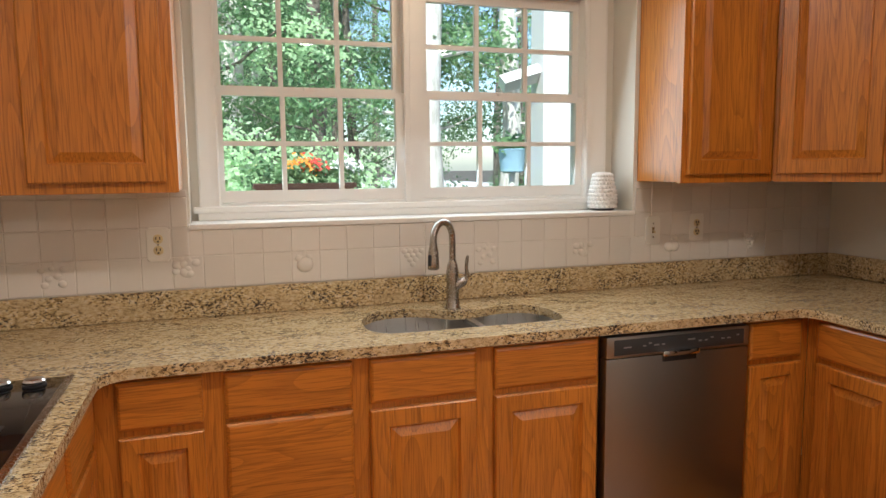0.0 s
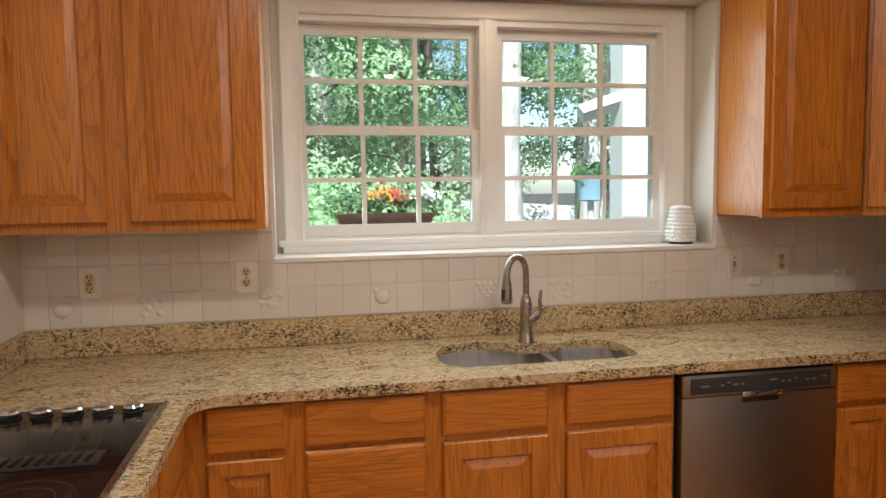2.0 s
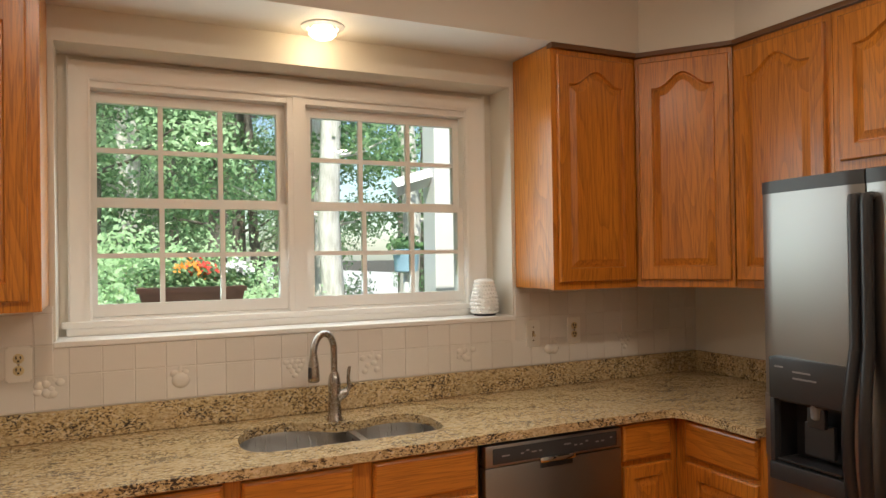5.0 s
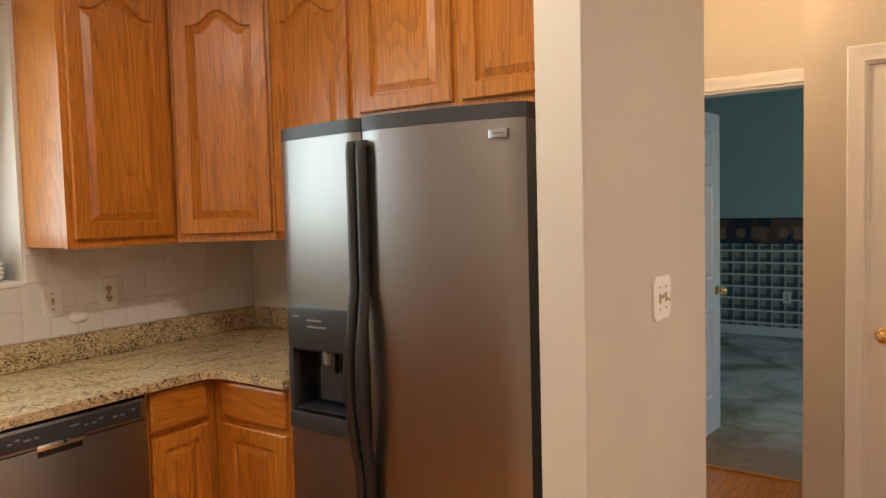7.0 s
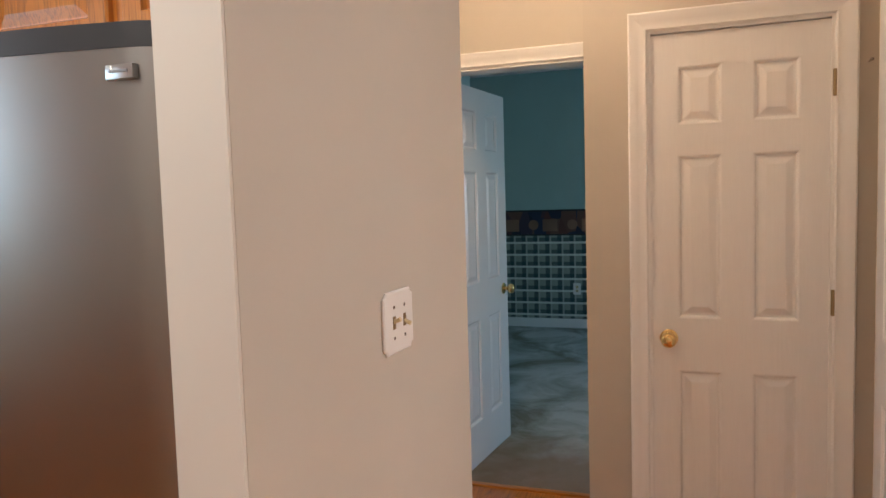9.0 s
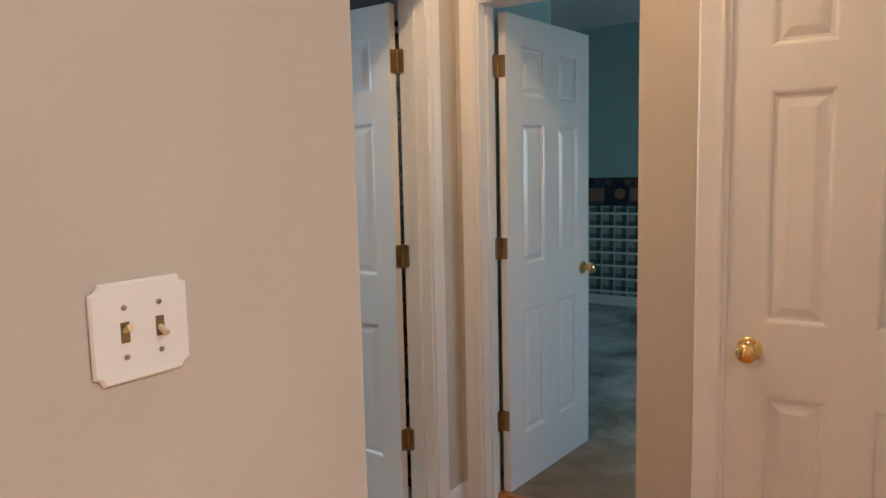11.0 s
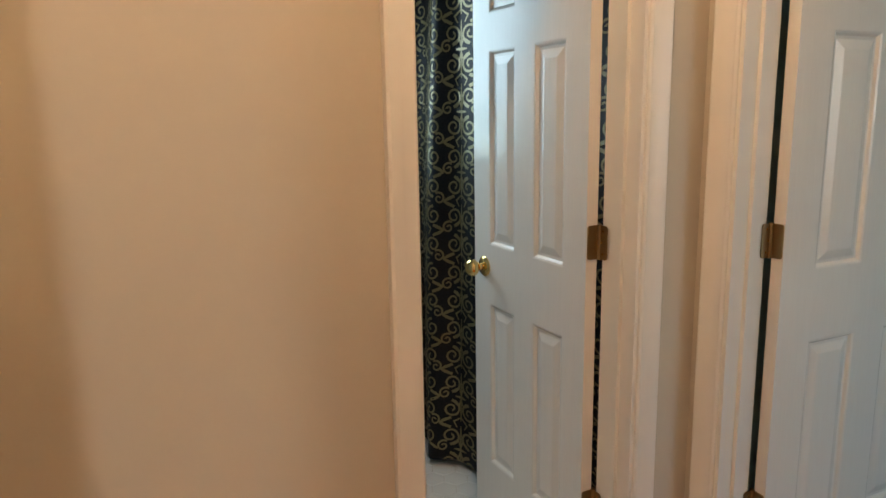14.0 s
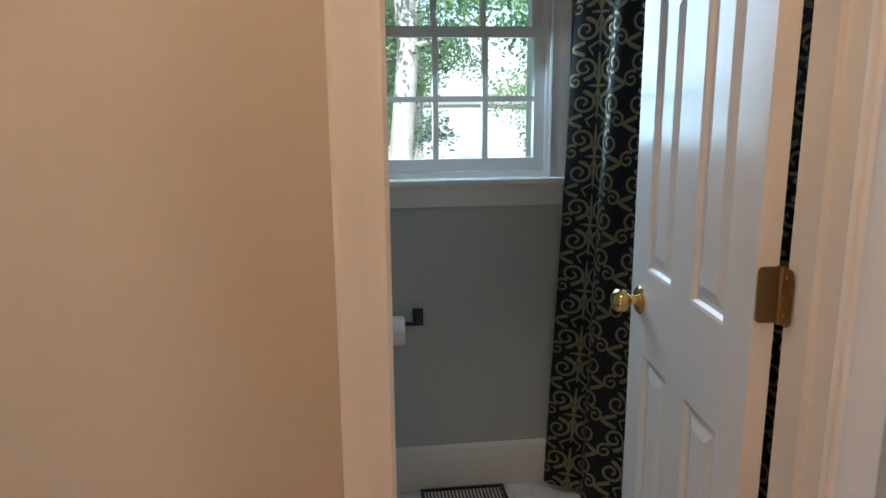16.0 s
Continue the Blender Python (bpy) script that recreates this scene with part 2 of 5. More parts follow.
BARK = bark("grey_bark", (0.09, 0.075, 0.06), (0.24, 0.21, 0.17))
BIRCH = bark("pale_bark", (0.45, 0.42, 0.36), (0.75, 0.72, 0.66))
SOIL = paint("forest_floor", (0.075, 0.065, 0.045), 0.95, 0.4, 0.3)
TERRA = paint("terracotta_plastic", (0.36, 0.17, 0.12), 0.6)

# ---- building helpers ----


def box(bm, x0, x1, y0, y1, z0, z1):
    r = bmesh.ops.create_cube(bm, size=1, matrix=Matrix.LocRotScale(((x0 + x1) / 2, (y0 + y1) / 2, (z0 + z1) / 2), None, (abs(x1 - x0), abs(y1 - y0), abs(z1 - z0))))
    return r["verts"]


def bevelled(bm, width=0.003, seg=2):
    bmesh.ops.bevel(bm, geom=bm.edges[:], offset=width, segments=seg, profile=0.6, affect="EDGES", clamp_overlap=True)
    return bm


def boxes(*dims, bevel=0.0, seg=2):
    bm = bmesh.new()
    for d in dims:
        box(bm, *d)
    if bevel:
        bevelled(bm, bevel, seg)
    return bm


def loops(bm, rings, cap0=True, cap1=True, closed=True):
    vs = [[bm.verts.new(p) for p in r] for r in rings]
    n = len(vs[0])
    for a, b in zip(vs, vs[1:]):
        for i in range(n if closed else n - 1):
            bm.faces.new((a[i], a[(i + 1) % n], b[(i + 1) % n], b[i]))
    if cap0:
        bm.faces.new(vs[0][::-1])
    if cap1:
        bm.faces.new(vs[-1])
    return vs


def lathe(profile, n=24, axis="z", at=(0, 0, 0)):
    bm = bmesh.new()
    rings = []
    for r, h in profile:
        ring = []
        for i in range(n):
            a = 2 * math.pi * i / n
            p = (r * math.cos(a), r * math.sin(a), h)
            if axis == "y":
                p = (p[0], -h, p[1])
            if axis == "x":
                p = (h, p[0], p[1])
            ring.append(Vector(p) + Vector(at))
        rings.append(ring)
    loops(bm, rings)
    bmesh.ops.recalc_face_normals(bm, faces=bm.faces)
    return bm


def tube(path, radius, n=14):
    bm = bmesh.new()
    pts = [Vector(p) for p in path]
    rad = radius if isinstance(radius, (list, tuple)) else [radius] * len(pts)
    rings, side = [], None
    for i, p in enumerate(pts):
        d = (pts[min(i + 1, len(pts) - 1)] - pts[max(i - 1, 0)]).normalized()
        ref = Vector((0, 0, 1)) if abs(d.z) < 0.9 else Vector((1, 0, 0))
        side = d.cross(ref).normalized() if side is None else (side - d * side.dot(d)).normalized()
        up = side.cross(d)
        rings.append([p + rad[i] * (math.cos(2 * math.pi * k / n) * side + math.sin(2 * math.pi * k / n) * up) for k in range(n)])
    loops(bm, rings)
    bmesh.ops.recalc_face_normals(bm, faces=bm.faces)
    return bm


def finish(name, bm, material, smooth):
    me = bpy.data.meshes.new(name)
    bm.normal_update()
    bm.to_mesh(me)
    bm.free()
    me.materials.append(material)
    if smooth:
        me.polygons.foreach_set("use_smooth", [True] * len(me.polygons))
        me.set_sharp_from_angle(angle=radians(38))
    return me


def part(name, bm, material, parent, label="", smooth=True, at=None):
    ob = new(name, finish(name, bm, material, smooth))
    ob.parent = parent
    if at is not None:
        ob.matrix_basis = at
    return tagged(ob, label)


def thing(name, m, label, category, group=""):
    ob = new(name)
    ob.empty_display_size = 0.1
    ob.matrix_basis = m
    return tagged(ob, label, category, group)


def solid(name, bm, material, label, category, kind="", group="", smooth=False, at=None):
    ob = new(name, finish(name, bm, material, smooth))
    if at is not None:
        ob.matrix_basis = at
    return tagged(ob, label, category, group, kind)


def smooth_loop(pts, per=5):
    out, n = [], len(pts)
    for i in range(n):
        p0, p1, p2, p3 = (Vector(pts[(i + k - 1) % n]) for k in range(4))
        for j in range(per):
            t = j / per
            out.append(0.5 * ((2 * p1) + (p2 - p0) * t + (2 * p0 - 5 * p1 + 4 * p2 - p3) * t * t + (3 * p1 - p0 - 3 * p2 + p3) * t ** 3))
    return out


# ---- structure ----
H = 2.75
WY = 2.90            # kitchen's window wall
EX = 3.025           # kitchen's fridge wall
HX = 3.075           # hall side of that wall
WX = -0.745          # cooktop wall


def wall(name, dims, material, label):
    return solid(name, boxes(*dims), material, label, "wall", "structure")


wall("wall_north", [(-0.9, 0.125, WY, 3.2, 0, H), (1.93, HX, WY, 3.2, 0, H), (0.125, 1.93, WY, 3.2, 0, 1.222), (0.125, 1.93, WY, 3.2, 2.272, H), (0.125, 0.199, 3.078, 3.2, 1.222, 2.272), (1.811, 1.93, 3.078, 3.2, 1.222, 2.272), (0.199, 1.811, 3.08, 3.2, 2.201, 2.272), (0.199, 1.811, 3.105, 3.2, 1.222, 1.259)], CREAM, "cream painted kitchen wall with a deep window recess")
wall("wall_west", [(-0.9, WX, -2.9, WY, 0, H)], CREAM, "cream painted wall beside the cooktop counter")
wall("wall_east", [(2.915, 2.940, 0.835, 1.41, 0, H), (EX, HX, 1.525, WY, 0, H)], CREAM, "cream painted wall behind the fridge")
PA = math.degrees(math.atan2(-0.042, 0.86))          # the partition stands a little askew


def on_partition(x, z=0.0, out=0.0):
    """A place on the partition's tan face, x measured along the plan."""
    return pose(x, 0.722 - (x - 2.112) * 0.042 / 0.86 - out, z, 0, 0, PA)


bm = bmesh.new()
loops(bm, [[(2.112, 0.722, z), (2.980, 0.680, z), (2.980, 0.835, z), (2.112, 0.835, z)] for z in (0, H)])
bmesh.ops.recalc_face_normals(bm, faces=bm.faces)
solid("wall_partition", bm, TAN, "tan painted partition wall at the end of the kitchen", "wall", "structure")
wall("wall_partition_end", [(2.106, 2.112, 0.723, 0.834, 0, H)], CREAM, "cream painted end of the partition wall")
wall("wall_south", [(-0.9, 3.0, -3.0, -2.9, 0, H)], TAN, "tan painted wall behind the kitchen")
wall("wall_south_east", [(3.0, 3.12, -3.0, -0.555, 0, H)], TAN, "tan painted side wall")
wall("wall_hall_south", [(3.0, 3.09, -0.555, -0.435, 0, H), (3.87, 4.18, -0.555, -0.435, 0, H), (3.09, 3.87, -0.555, -0.435, 2.05, H)], TAN, "tan painted hall wall with a door opening")
wall("wall_closet", [(4.045, 4.18, 0.308, 0.533, 0, H), (4.045, 4.18, -0.435, -0.312, 0, H), (4.045, 4.18, -0.312, 0.308, 2.035, H), (4.18, 4.515, 0.41, 0.533, 0, H)], TAN, "tan painted wall around a closet door")
wall("wall_bedroom_west", [(4.515, 4.625, -3.1, 0.53, 0, H), (4.515, 4.625, 1.320, 1.41, 0, H), (4.515, 4.625, 0.53, 1.320, 2.05, H)], TAN, "tan painted hall wall around the bedroom doorway")
wall("wall_bath_south", [(2.915, 3.663, 1.41, 1.525, 0, H), (4.311, 5.4, 1.41, 1.525, 0, H), (3.663, 4.311, 1.41, 1.525, 2.05, H)], TAN, "tan painted wall around the bathroom doorway")
wall("wall_bath_west", [(HX, HX + 0.05, 1.525, 2.85, 0, H)], GREY, "grey painted bathroom wall")
wall("wall_bath_north", [(HX, 3.70, 2.85, 3.2, 0, H), (4.284, 5.4, 2.85, 3.2, 0, H), (3.70, 4.284, 2.85, 3.2, 0, 1.10), (3.70, 4.284, 2.85, 3.2, 2.06, H)], GREY, "grey painted bathroom wall with a window")
wall("wall_bath_east", [(5.2, 5.4, 1.525, 2.85, 0, H)], GREY, "grey painted bathroom wall behind the tub")
wall("wall_bedroom_lining", [(4.625, 4.64, -3.0, 0.53, 0, H), (4.625, 4.64, 1.320, 1.395, 0, H), (4.625, 4.64, 0.53, 1.320, 2.05, H), (4.64, 5.4, 1.395, 1.41, 0, H), (5.4, 5.415, 1.395, 2.85, 0, H), (5.415, 8.88, 2.85, 2.95, 0, H)], GREEN, "muted green painted bedroom wall")
wall("wall_bedroom_east", [(8.88, 9.0, -3.1, 2.95, 0, H)], GREEN, "muted green painted bedroom wall")
wall("wall_bedroom_south", [(4.625, 5.7, -3.1, -3.0, 0, H), (7.5, 8.88, -3.1, -3.0, 0, H), (5.7, 7.5, -3.1, -3.0, 0, 0.8), (5.7, 7.5, -3.1, -3.0, 2.1, H)], GREEN, "muted green bedroom wall with a window opening")
solid("ceiling", boxes((-0.9, 9.0, -3.1, 3.2, H, H + 0.15)), CEIL, "white painted flat ceiling", "ceiling", "structure")
# unseen slab over the ceiling, added to block the sun
solid("roof", boxes((-1.4, 9.4, -3.6, 3.6, H + 0.15, H + 0.3)), DARKGREY, "unseen dark flat slab added to keep the sun out", "roof", "structure")

# soffit over the window and the wall cabinets
SZ = 2.392
bm = bmesh.new()
pl = [(WX, WY), (EX, WY), (EX, 1.41), (2.914, 1.41), (2.914, 0.836), (2.64, 0.836), (2.64, 2.27), (2.40, 2.58), (WX, 2.58)]
lo = [bm.verts.new((x, y, SZ)) for x, y in pl]
hi = [bm.verts.new((x, y, H)) for x, y in pl]
bm.faces.new(lo), bm.faces.new(hi)
for i in range(len(pl)):
    j = (i + 1) % len(pl)
    bm.faces.new((lo[i], lo[j], hi[j], hi[i]))
bmesh.ops.recalc_face_normals(bm, faces=bm.faces)
solid("soffit", bm, CREAM, "cream painted bulkhead above the wall cabinets", "soffit", "structure")

floor = solid("floor", boxes((-0.9, 4.64, -3.0, 1.41, -0.1, -0.012), (-0.9, HX, 1.41, WY, -0.1, -0.012)), BLACK, "narrow oak strip floor", "floor", "structure")
solid("floor_bedroom", boxes((4.64, 5.4, -3.0, 1.41, -0.1, 0.006), (5.4, 8.88, -3.0, 2.85, -0.1, 0.006)), CARPET, "worn grey-green bedroom carpet with stains", "carpet", "structure")
solid("threshold", boxes((4.618, 4.652, 0.535, 1.315, -0.0115, 0.011), bevel=0.004), OAK_Y, "worn oak threshold strip at the carpet's edge", "threshold", "structure")
bath_floor = solid("floor_bath", boxes((HX, 5.2, 1.41, 2.85, -0.1, -0.004)), GROUT, "white hexagonal tile bathroom floor", "floor", "structure")

# casings, jambs, baseboards
PROFILE = [(0, 0), (0, 0.009), (0.006, 0.013), (0.016, 0.010), (0.034, 0.013), (0.05, 0.018), (0.062, 0.019), (0.068, 0.015), (0.068, 0)]


def strip(length, profile=PROFILE, cut0=0.0, cut1=0.0):
    """A moulding along z; its width runs along +x from the opening, its thickness along -y; the ends are mitred."""
    bm = bmesh.new()
    loops(bm, [[(u, -v, -u * cut0) for u, v in profile], [(u, -v, length + u * cut1) for u, v in profile]])
    bmesh.ops.recalc_face_normals(bm, faces=bm.faces)
    return bm


def casing(m, w, h, sides="lrt", label="white painted colonial door casing"):
    """Casing round an opening; m puts its lower left corner, +x along the wall, -y out of it."""
    t = thing("door_casing", m, label, "casing")
    tagged(t, kind="structure")
    if "l" in sides:
        part("side_casing", strip(h, cut1=1), WHITE, t, at=Matrix.Diagonal((-1, 1, 1, 1)))
    if "r" in sides:
        part("side_casing", strip(h, cut1=1), WHITE, t, at=pose(w, 0, 0))
    if "t" in sides:
        part("head_casing", strip(w, cut0=1, cut1=1), WHITE, t, at=pose(0, 0, h) @ Matrix(((0, 0, 1, 0), (0, 1, 0, 0), (1, 0, 0, 0), (0, 0, 0, 1))))
    return t


def jamb(m, w, h, d, label="white painted door jamb with a stop"):
    t = thing("door_jamb", m, label, "jamb")
    tagged(t, kind="structure")
    part("side_jamb", boxes((0, 0.016, -0.002, d, 0, h), (0.016, 0.027, d - 0.075, d - 0.042, 0, h)), WHITE, t)
    part("side_jamb", boxes((w - 0.016, w, -0.002, d, 0, h), (w - 0.027, w - 0.016, d - 0.075, d - 0.042, 0, h)), WHITE, t)
    part("head_jamb", boxes((0.016, w - 0.016, -0.002, d, h - 0.016, h)), WHITE, t)
    return t


casing(pose(3.69, 1.41, 0), 0.616, 2.045)
jamb(pose(3.663, 1.41, 0), 0.648, 2.05, 0.117)
casing(pose(4.515, 1.315, 0, 0, 0, -90), 0.78, 2.045, "lt")
jamb(pose(4.515, 1.320, 0, 0, 0, -90), 0.79, 2.05, 0.127)
casing(pose(4.045, 0.303, 0, 0, 0, -90), 0.61, 2.030)
jamb(pose(4.045, 0.308, 0, 0, 0, -90), 0.62, 2.035, 0.118)
casing(pose(3.86, -0.435, 0, 0, 0, 180), 0.76, 2.045)
jamb(pose(3.87, -0.435, 0, 0, 0, 180), 0.78, 2.05, 0.12)
BASE = [(0, 0), (0, 0.013), (0.06, 0.013), (0.078, 0.010), (0.085, 0.004), (0.085, 0)]


def baseboard(x0, y0, length, rz, material=WHITE, h=1.0):
    """Runs along local +x with the room on -y."""
    bm = bmesh.new()
    loops(bm, [[(x, -v, u * h) for u, v in BASE] for x in (0, length)])
    bmesh.ops.recalc_face_normals(bm, faces=bm.faces)
    return solid("baseboard", bm, material, "white painted baseboard", "baseboard", "structure", at=pose(x0, y0, 0, 0, 0, rz))


baseboard(4.377, 1.41, 0.126, 0)
baseboard(2.941, 1.41, 0.67, 0)
baseboard(4.515, 1.40, 0.055, -90)
baseboard(2.112, 0.721, 0.86, PA)
baseboard(4.045, 0.531, 0.155, -90)
baseboard(8.872, 2.84, 5.8, -90, h=1.2)
baseboard(5.42, 2.85, 3.4, 0, h=1.2)
baseboard(HX + 0.05, 2.85, 1.25, 0, h=1.95)

# ---- doors ----
ROWS6 = ((0.235, 0.79), (0.985, 1.585), (1.695, 1.905))


def hinge_leaf(a, b, at, thick, z0, z1, axis):
    """A thin plate from a (at the barrel) to b, its two outer corners rounded; it lies across x or y."""
    rad = 0.008
    s = 1 if b > a else -1
    pts = [(a, z0)]
    for i in range(5):
        q = math.pi / 2 * i / 4
        pts.append((b - s * rad * (1 - math.sin(q)), z0 + rad * (1 - math.cos(q))))
    for i in range(5):
        q = math.pi / 2 * i / 4
        pts.append((b - s * rad * (1 - math.cos(q)), z1 - rad * (1 - math.sin(q))))
    pts.append((a, z1))
    bm = bmesh.new()
    loops(bm, [[(u, d, z) if axis == "x" else (d, u, z) for u, z in pts] for d in (at, at + thick)])
    bmesh.ops.recalc_face_normals(bm, faces=bm.faces)
    return bm


def six_panel_door(name, m, w, label, knob_label="polished brass round knob", hinge_mat=AGED, hinges=True, open_leaf=True):
    """Hinged at local x = 0, slab from y = 0 to 0.035."""
    t, h = 0.035, 2.022
    d = thing(name, m, label, "door")
    st, mid = w * 0.165, w * 0.17
    cols = ((st, (w - mid) / 2), ((w + mid) / 2, w - st))
    dims = [(0, st, 0, t, 0.01, h), (w - st, w, 0, t, 0.01, h), ((w - mid) / 2, (w + mid) / 2, 0, t, 0.01, h)]
    zs = [0.01] + [z for r in ROWS6 for z in r] + [h]
    for i in range(0, len(zs), 2):
        for a, b in cols:
            dims.append((a, b, 0.0, t, zs[i], zs[i + 1]))
    part("slab", boxes(*dims), DOOR, d, smooth=False)
    for z0, z1 in ROWS6:
        for a, b in cols:
            bm = bmesh.new()
            for y, s in ((0, 1), (t, -1)):
                rings = []
                for inset, depth in ((0, 0), (0.006, 0.002), (0.012, 0.009), (0.020, 0.009), (0.042, 0.0025), (0.045, 0.002)):
                    rings.append([(a + inset, y + s * depth, z0 + inset), (b - inset, y + s * depth, z0 + inset), (b - inset, y + s * depth, z1 - inset), (a + inset, y + s * depth, z1 - inset)])
                loops(bm, rings, cap0=False)
            bmesh.ops.recalc_face_normals(bm, faces=bm.faces)
            part("panel", bm, DOOR, d, smooth=False)
    for s, y in ((1, 0), (-1, t)):
        k = part("knob", lathe([(0.011, 0.008), (0.011, 0.024), (0.017, 0.030), (0.026, 0.038), (0.0285, 0.048), (0.026, 0.058), (0.017, 0.066), (0.006, 0.068)], 24, "y"), BRASS, d, knob_label,
                 at=pose(w - 0.065, y, 0.91, 0, 0, 0 if s > 0 else 180))
        part("rosette", lathe([(0.033, 0), (0.033, 0.003), (0.028, 0.008), (0.012, 0.011)], 24, "y"), BRASS, k)
    part("latch_plate", boxes((w - 0.001, w + 0.001, 0.006, 0.029, 0.89, 0.95)), BRASS, d)
    if hinges:
        for z in (0.325, 1.067, 1.81):
            hg = part("hinge", lathe([(0.0065, -0.046), (0.0065, 0.046)], 12, at=(-0.004, t + 0.004, z)), hinge_mat, d, "aged brass butt hinge")
            if open_leaf:
                part("leaf", hinge_leaf(t + 0.004, 0.002, -0.003, 0.0025, z - 0.0445, z + 0.0445, "y"), hinge_mat, hg, smooth=False)
                part("leaf", hinge_leaf(-0.004, -0.036, t + 0.002, 0.0025, z - 0.0445, z + 0.0445, "x"), hinge_mat, hg, smooth=False)
                for zz in (-0.03, 0, 0.03):
                    part("screw", lathe([(0.0035, 0), (0.003, 0.001), (0.001, 0.0012)], 8, "y", (-0.02 + 0.006 * (zz == 0), t + 0.0025, z + zz)), BRASS, hg)
    return d


# bathroom door swung a right angle into the bathroom, bedroom door into the bedroom
six_panel_door("bathroom_door", pose(4.290, 1.523, 0, 0, 0, 86) @ pose(0.016, 0.039, 0) @ Matrix.Diagonal((1, -1, 1, 1)), 0.585, "white six-panel door with brass knob, open into the bathroom")
six_panel_door("bedroom_door", pose(4.643, 1.300, 0, 0, 0, -6) @ pose(0.016, -0.039, 0), 0.725, "white six-panel door with brass knob, open into the bedroom")
six_panel_door("closet_door", pose(4.054, -0.302, -0.006, 0, 0, 90) @ Matrix.Diagonal((1, -1, 1, 1)), 0.600, "closed white six-panel closet door with brass knob", hinges=False)
six_panel_door("hall_side_door", pose(3.853, -0.432, 0, 0, 0, 176) @ pose(0.004, -0.037, 0), 0.74, "white six-panel door with brass knob, slightly ajar into the hall", hinge_mat=NICKEL)
cd = thing("strike_plate", pose(4.044, 0.309, 0.905), "small aged brass strike on the closet casing", "strike plate")
part("plate", boxes((-0.006, 0.001, -0.006, 0.008, -0.03, 0.03), bevel=0.001), AGED, cd)
for z in (0.30, 1.05, 1.80):
    solid("hinge_barrel", lathe([(0.007, -0.045), (0.007, 0.045)], 12), AGED, "aged brass hinge barrel of the closet door", "hinge", smooth=True, at=pose(4.039, -0.306, z))

# ---- kitchen windows ----


def sash(parent, x0, x1, z0, z1, y, bottom, top, name="sash"):
    """One sash with 3 x 2 panes; x0..z1 is its glass."""
    s = 0.036
    f = part(name, boxes((x0 - s, x0, y - 0.017, y + 0.017, z0 - bottom, z1 + top), (x1, x1 + s, y - 0.017, y + 0.017, z0 - bottom, z1 + top),
                         (x0, x1, y - 0.017, y + 0.017, z0 - bottom, z0), (x0, x1, y - 0.017, y + 0.017, z1, z1 + top)), WHITE, parent, smooth=False)
    dims = []
    for i in (1, 2):
        x = x0 + (x1 - x0) * i / 3
        dims.append((x - 0.009, x + 0.009, y - 0.012, y + 0.012, z0, z1))
    zm = (z0 + z1) / 2
    for i in range(3):
        a, b = x0 + (x1 - x0) * i / 3 + 0.009 * (i > 0), x0 + (x1 - x0) * (i + 1) / 3 - 0.009 * (i < 2)
        dims.append((a, b, y - 0.012, y + 0.012, zm - 0.009, zm + 0.009))
        for lo, up in ((z0, zm - 0.009), (zm + 0.009, z1)):
            p = part("pane", boxes((a, b, y - 0.002, y + 0.002, lo, up)), PANE, f, smooth=False)
            p.visible_shadow = False
    part("muntins", boxes(*dims), WHITE, f, smooth=False)
    return f


win = thing("window_1", pose(0, 0, 0), "white double-hung twin window with grilles", "window")
tagged(win, kind="structure")
part("window_frame", boxes((0.20, 0.224, 3.075, 3.20, 1.29, 2.20), (1.786, 1.81, 3.075, 3.20, 1.29, 2.20), (0.966, 1.036, 3.07, 3.20, 1.29, 2.16),
                           (0.224, 1.786, 3.078, 3.20, 2.16, 2.20), (0.224, 1.786, 3.09, 3.20, 1.26, 1.305)), WHITE, win, smooth=False)
for a, b in ((0.252, 0.931), (1.076, 1.757)):
    sash(win, a, b, 1.352, 1.716, 3.112, 0.045, 0.022, "lower_sash")
    sash(win, a, b, 1.756, 2.118, 3.152, 0.03, 0.04, "upper_sash")
    part("sash_lock", boxes(((a + b) / 2 - 0.03, (a + b) / 2 + 0.03, 3.095, 3.12, 1.738, 1.750), bevel=0.003), WHITE, win)
# casing inside the recess
CY = 3.075
for nm, bm, m4 in (("side_casing", strip(0.90, cut1=1), pose(0.234, CY, 1.295) @ Matrix.Diagonal((-1.15, 1, 1, 1))),
                   ("side_casing", strip(0.90, cut1=1), pose(1.790, CY, 1.295) @ Matrix.Diagonal((1.45, 1, 1, 1))),
                   ("head_casing", strip(1.556, cut0=1.1, cut1=1.4), pose(0.234, CY, 2.185) @ Matrix(((0, 0, 1, 0), (0, 1, 0, 0), (1.0, 0, 0, 0), (0, 0, 0, 1))))):
    part(nm, bm, WHITE, win, at=m4)
part("mullion_casing", boxes((0.985, 1.017, CY - 0.008, CY, 1.30, 2.185), (0.962, 1.04, CY - 0.003, CY - 0.001, 1.30, 2.185)), WHITE, win, smooth=False)
part("window_stool", boxes((0.135, 1.915, 3.035, 3.10, 1.272, 1.295), (0.15, 1.9, 3.039, 3.10, 1.2435, 1.272), bevel=0.004), WHITE, win)
solid("window_ledge", boxes((0.118, 1.937, WY - 0.012, 3.16, 1.2235, 1.243), bevel=0.004), WHITE, "white painted ledge of the window recess", "sill", "structure")

